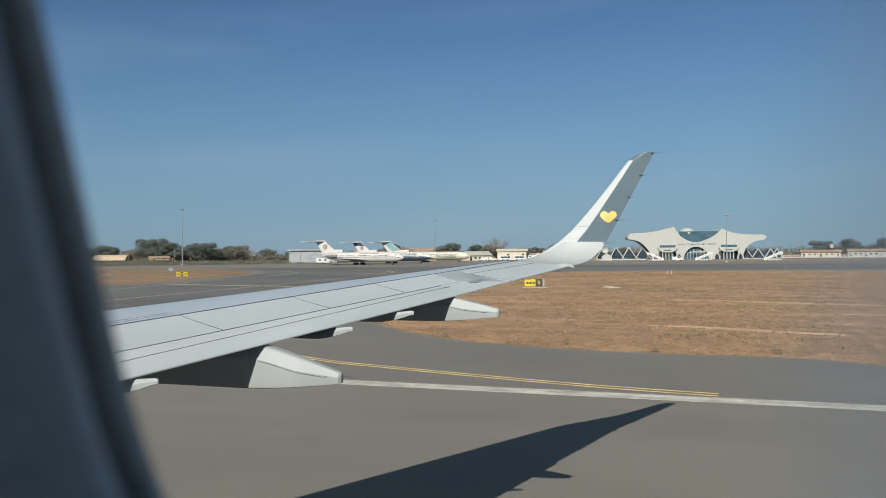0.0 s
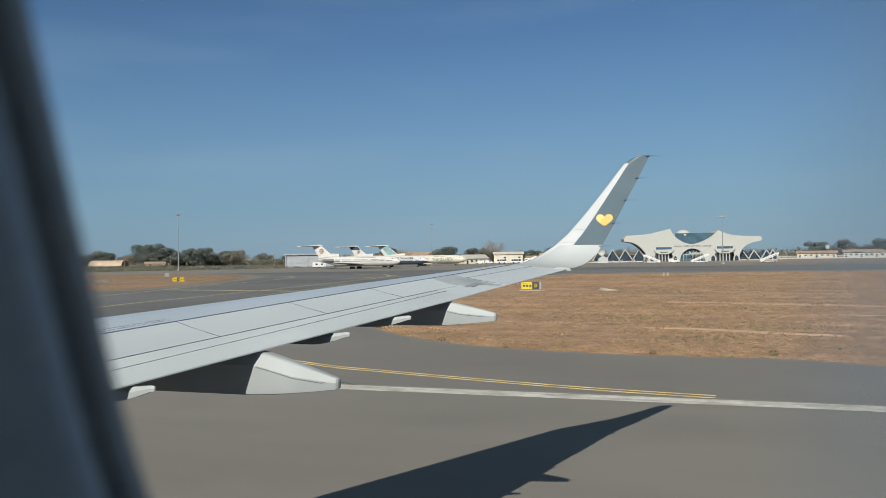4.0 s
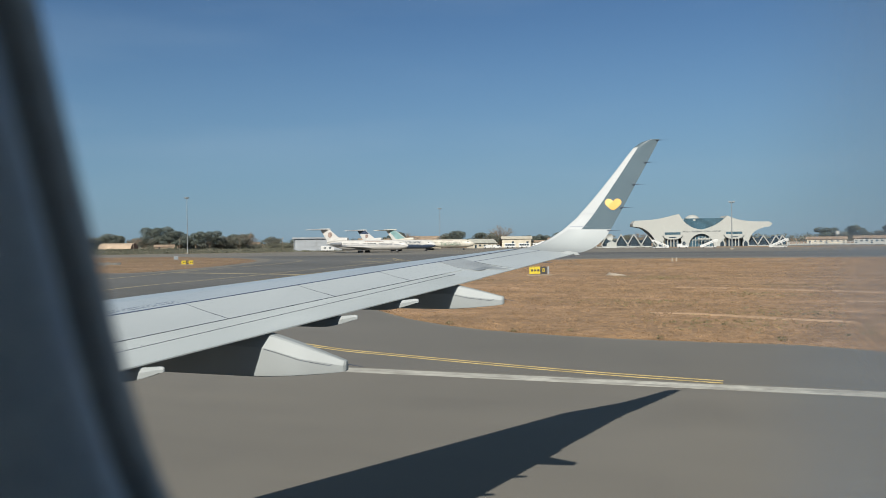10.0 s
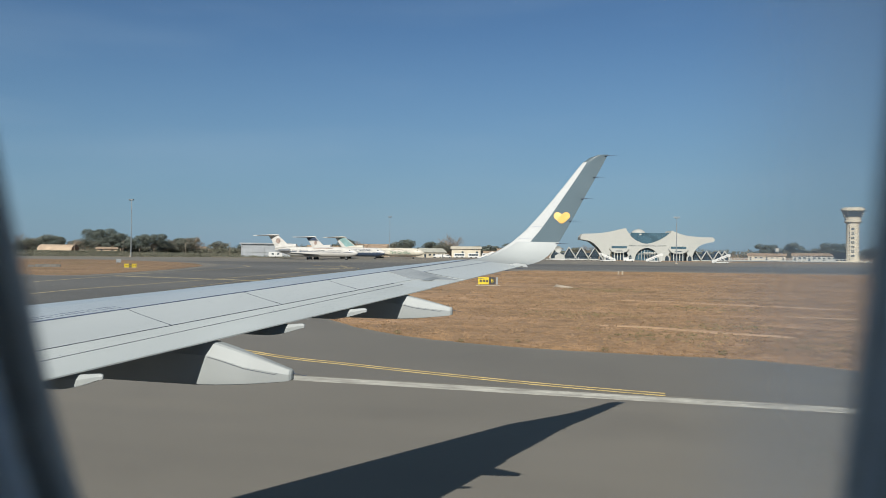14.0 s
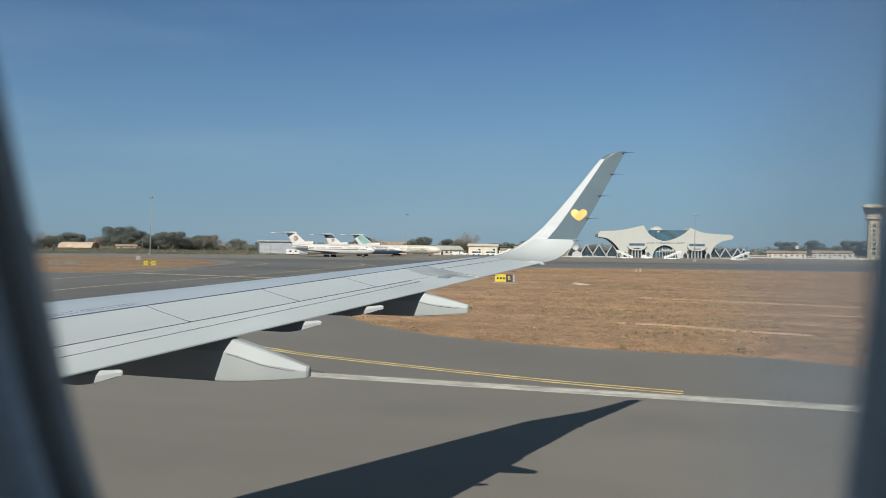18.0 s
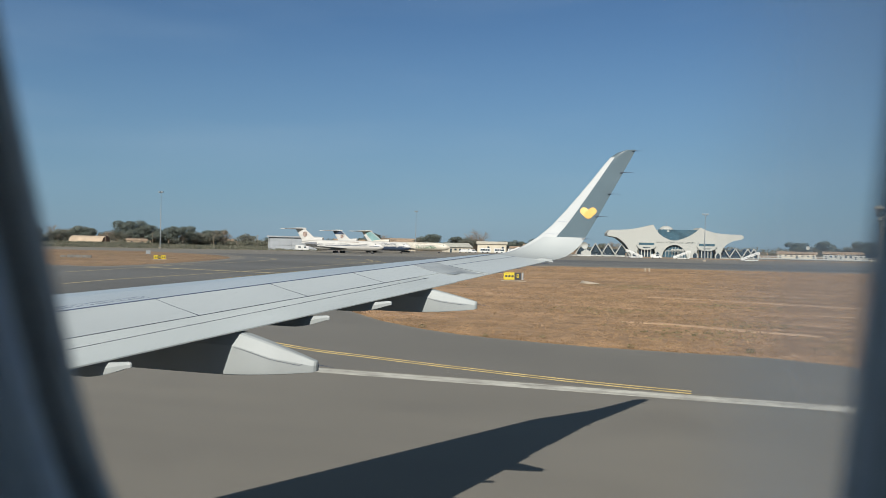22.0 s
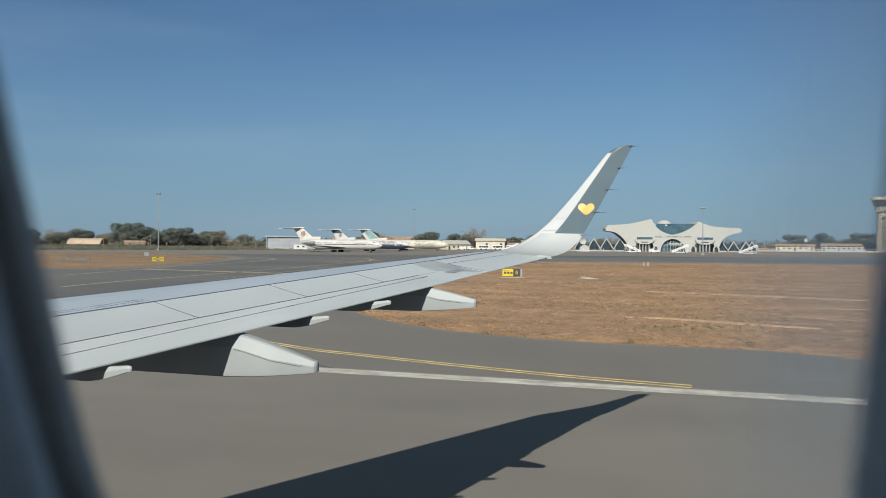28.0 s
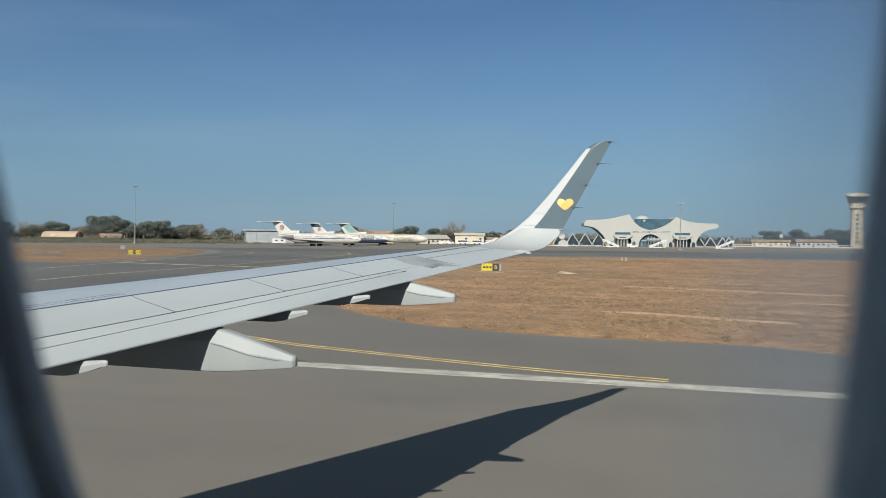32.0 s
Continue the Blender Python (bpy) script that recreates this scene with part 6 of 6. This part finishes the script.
# tall growth before the vaulted store and the hut
for i in range(150):
    t = rng.random()
    x, y = -462 + 78 * t, 478 + 26 * t + rng.uniform(-6, 6)
    hh = rng.uniform(0.6, 1.0)
    cards(rng, (x, y, hh * 0.8), (rng.uniform(2, 4), 1.5, hh), 60, 0.3, verts, faces)
scrub = part("scrub", (verts, faces), SCRUB)
tagged(scrub, "dry olive scrub and tall grass beside the apron", "bushes", kind="stuff")
verts, faces = [], []
for i in range(1100):
    a = rng.uniform(-62, 62)
    d = rng.uniform(860, 1400)
    x, y = d * math.sin(radians(a)), d * math.cos(radians(a))
    w, hh = rng.uniform(6, 14), rng.uniform(3.5, 8)
    cards(rng, (x, y, hh * 0.55), (w, 5, hh * 0.8), 60, 1.1, verts, faces)
# the woods' air haze is mixed into the leaf colour
woods = part("far_woods", (verts, faces), LEAF_DULL)
tagged(woods, "distant belt of trees along the horizon, greyed as if by haze", "woods", kind="stuff")


def tufts(count, place, hgt, mat, name, label, seed, blades=5, lean=0.8):
    rng = random.Random(seed)
    verts, faces = [], []
    for _ in range(count):
        x, y = place(rng)
        for _ in range(blades):
            a = rng.gauss(0, 0.5)
            hh = hgt * rng.uniform(0.4, 1.2)
            dx, dy = math.cos(a) * 0.035, math.sin(a) * 0.035
            bx, by = x + rng.gauss(0, 0.09), y + rng.gauss(0, 0.09)
            lx, ly = rng.gauss(0, lean) * hh, rng.gauss(0, lean) * hh
            b0 = len(verts)
            verts += [(bx - dx, by - dy, -0.01), (bx + dx, by + dy, -0.01), (bx + lx, by + ly, hh)]
            faces.append((b0, b0 + 1, b0 + 2))
    tagged(part(name, (verts, faces), mat), label, "grass", kind="stuff")


def verge(x):
    """The runway's edge, as y over x."""
    xs = [p[0] for p in RUNWAY_EDGE[:12]][::-1]
    return float(np.interp(x, xs, [p[1] for p in RUNWAY_EDGE[:12]][::-1]))


STRAW = material("straw", (0.205, 0.128, 0.068), 0.9, 0, 0.2, 0.3, 5, 0, island=0.35)
GREENISH = material("green_grass", (0.120, 0.105, 0.050), 0.9, 0, 0.2, 0.3, 5, 0, island=0.5)


def near_spot(rng):
    x = rng.uniform(-22, 30)
    return x, verge(x) + 0.1 + rng.random() ** 1.6 * 45


def edge_spot(rng):
    x = rng.uniform(-23, 26)
    return x, verge(x) + rng.gauss(0.15, 0.22)


def patch_spot(rng):
    cx, cy = rng.choice(((0, 48), (3, 55), (-6, 62), (9, 45), (-6.5, 99), (-8, 103), (14, 52), (2, 72), (20, 66)))
    return cx + rng.gauss(0, 2.4), cy + rng.gauss(0, 1.8)


tufts(12000, near_spot, 0.05, STRAW, "dry_grass", "short straw-coloured dry grass beside the runway", 31)
tufts(1500, edge_spot, 0.05, STRAW, "verge_grass", "dry grass growing over the runway edge", 32)
tufts(800, patch_spot, 0.10, GREENISH, "green_grass", "patches of green grass in the dry field", 33)


def field_spot(rng):
    while True:
        x, y = rng.uniform(-34, 95), 44 + 150 * rng.random() ** 0.8
        if x > -24 - (y - 54) * 0.2 and y > verge(x) + 0.5 and noise.noise((x * 0.06, y * 0.05, 2.0)) > rng.uniform(-0.5, 0.3):
            return x, y


def island_spot(rng):
    while True:
        x, y = rng.uniform(-190, -98), rng.uniform(116, 228)
        if x < float(np.interp(y, (113, 136, 161, 184, 214, 232), (-94, -99, -108, -119, -143, -173))):
            return x, y


def clumps(count, place, mat, name, label, seed, hgt):
    """Low standing tufts, wider than tall."""
    rng = random.Random(seed)
    verts, faces = [], []
    for _ in range(count):
        x, y = place(rng)
        for _ in range(6):
            a, hh = rng.gauss(0, 0.45), hgt * rng.uniform(0.35, 1.2)
            dx, dy = math.cos(a) * 0.10, math.sin(a) * 0.10
            bx, by = x + rng.gauss(0, 0.28), y + rng.gauss(0, 0.28)
            b0 = len(verts)
            verts += [(bx - dx, by - dy, -0.01), (bx + dx, by + dy, -0.01), (bx + rng.gauss(0, 0.1), by + 0.06 + rng.gauss(0, 0.03), hh)]
            faces.append((b0, b0 + 1, b0 + 2))
    tagged(part(name, (verts, faces), mat), label, "grass", kind="stuff")


CLUMP = material("dry_clump", (0.165, 0.105, 0.059), 0.95, 0, 0.2, 0.2, 4, 0, island=0.2)
clumps(15000, field_spot, CLUMP, "field_grass", "uneven dry grass clumps of the airfield", 41, 0.11)
clumps(2600, island_spot, material("brown_clump", (0.14, 0.098, 0.058), 0.95, 0, 0.2, 0.2, 4, 0, island=0.3), "island_grass", "dry grass clumps on the taxiway island", 42, 0.15)


def utility_pole(at, h):
    ob = thing("utility_pole", at, 0, "grey wooden utility pole in the scrub", "pole", "utility poles")
    part("pole", rod((0, 0, 0), (0, 0, h), 0.16, 0.11, 8), BARK, ob)
    part("crossarm", block(-0.8, 0.8, -0.07, 0.07, h - 0.5, h - 0.32), BARK, ob)


for x, y, h in ((-369, 354, 8), (-303, 398, 8), (-276, 419, 7), (-252, 428, 8), (-243, 427, 7), (-325, 385, 8)):
    utility_pole((x, y, 0), h)

# loose chips of stone on the runway, and weeds at its edge
PALE = material("pale_stone", (0.30, 0.285, 0.25), 0.9, 0, 0.2, 4, 30, 0, island=0.4)
rng = random.Random(51)
verts, faces = [], []
for _ in range(170):
    x, y = rng.uniform(-16, 14), rng.uniform(12, 38)
    sz = rng.uniform(0.004, 0.014) * (0.6 + y / 40)
    a = rng.uniform(0, 6.28)
    b0 = len(verts)
    for k in range(3):
        verts.append((x + sz * math.cos(a + 2.1 * k), y + sz * math.sin(a + 2.1 * k), 0.03))
    verts.append((x, y, 0.03 + sz * 0.9))
    faces += [(b0, b0 + 1, b0 + 3), (b0 + 1, b0 + 2, b0 + 3), (b0 + 2, b0, b0 + 3)]
tagged(part("stone_chips", (verts, faces), PALE), "small pale stone chips scattered on the asphalt", "stones", kind="stuff")

verts, faces = [], []
for _ in range(110):
    x, y = rng.uniform(-16, 12), rng.uniform(10, 27)
    for _ in range(rng.choice((1, 1, 2, 5))):
        px, py = x + rng.gauss(0, 0.15), y + rng.gauss(0, 0.15)
        sz, a, b0 = rng.uniform(0.008, 0.022) * (0.5 + y / 40), rng.uniform(0, 6.28), len(verts)
        verts += [(px + sz * math.cos(a + 2.1 * k), py + sz * math.sin(a + 2.1 * k), 0.03) for k in range(3)] + [(px, py, 0.03 + sz * 0.35)]
        faces += [(b0, b0 + 1, b0 + 3), (b0 + 1, b0 + 2, b0 + 3), (b0 + 2, b0, b0 + 3)]
tagged(part("tar_crumbs", (verts, faces), SIGN_K), "small black crumbs of tar and rubber on the asphalt", "debris", kind="stuff")


def weed(at, h, seed):
    ob = thing("weed", at, 0, "small green weed at the runway edge", "plant", "weeds at the runway edge")
    rng = random.Random(seed)
    verts, faces = [], []
    cards(rng, (0, 0, h * 0.5), (h * 0.9, h * 0.7, h * 0.5), 40, h * 0.2, verts, faces)
    part("leaves", (verts, faces), GREENISH, ob)


for i, (x, d, h) in enumerate(((-14.5, 0.3, 0.22), (-10.2, 0.1, 0.18), (-3.0, 0.6, 0.2), (2.2, 1.4, 0.25), (6.5, 0.5, 0.16), (9.4, 2.6, 0.28), (12.8, 0.8, 0.2), (-7.5, 1.8, 0.2))):
    weed((x, verge(x) + d, 0.0), h, 60 + i)
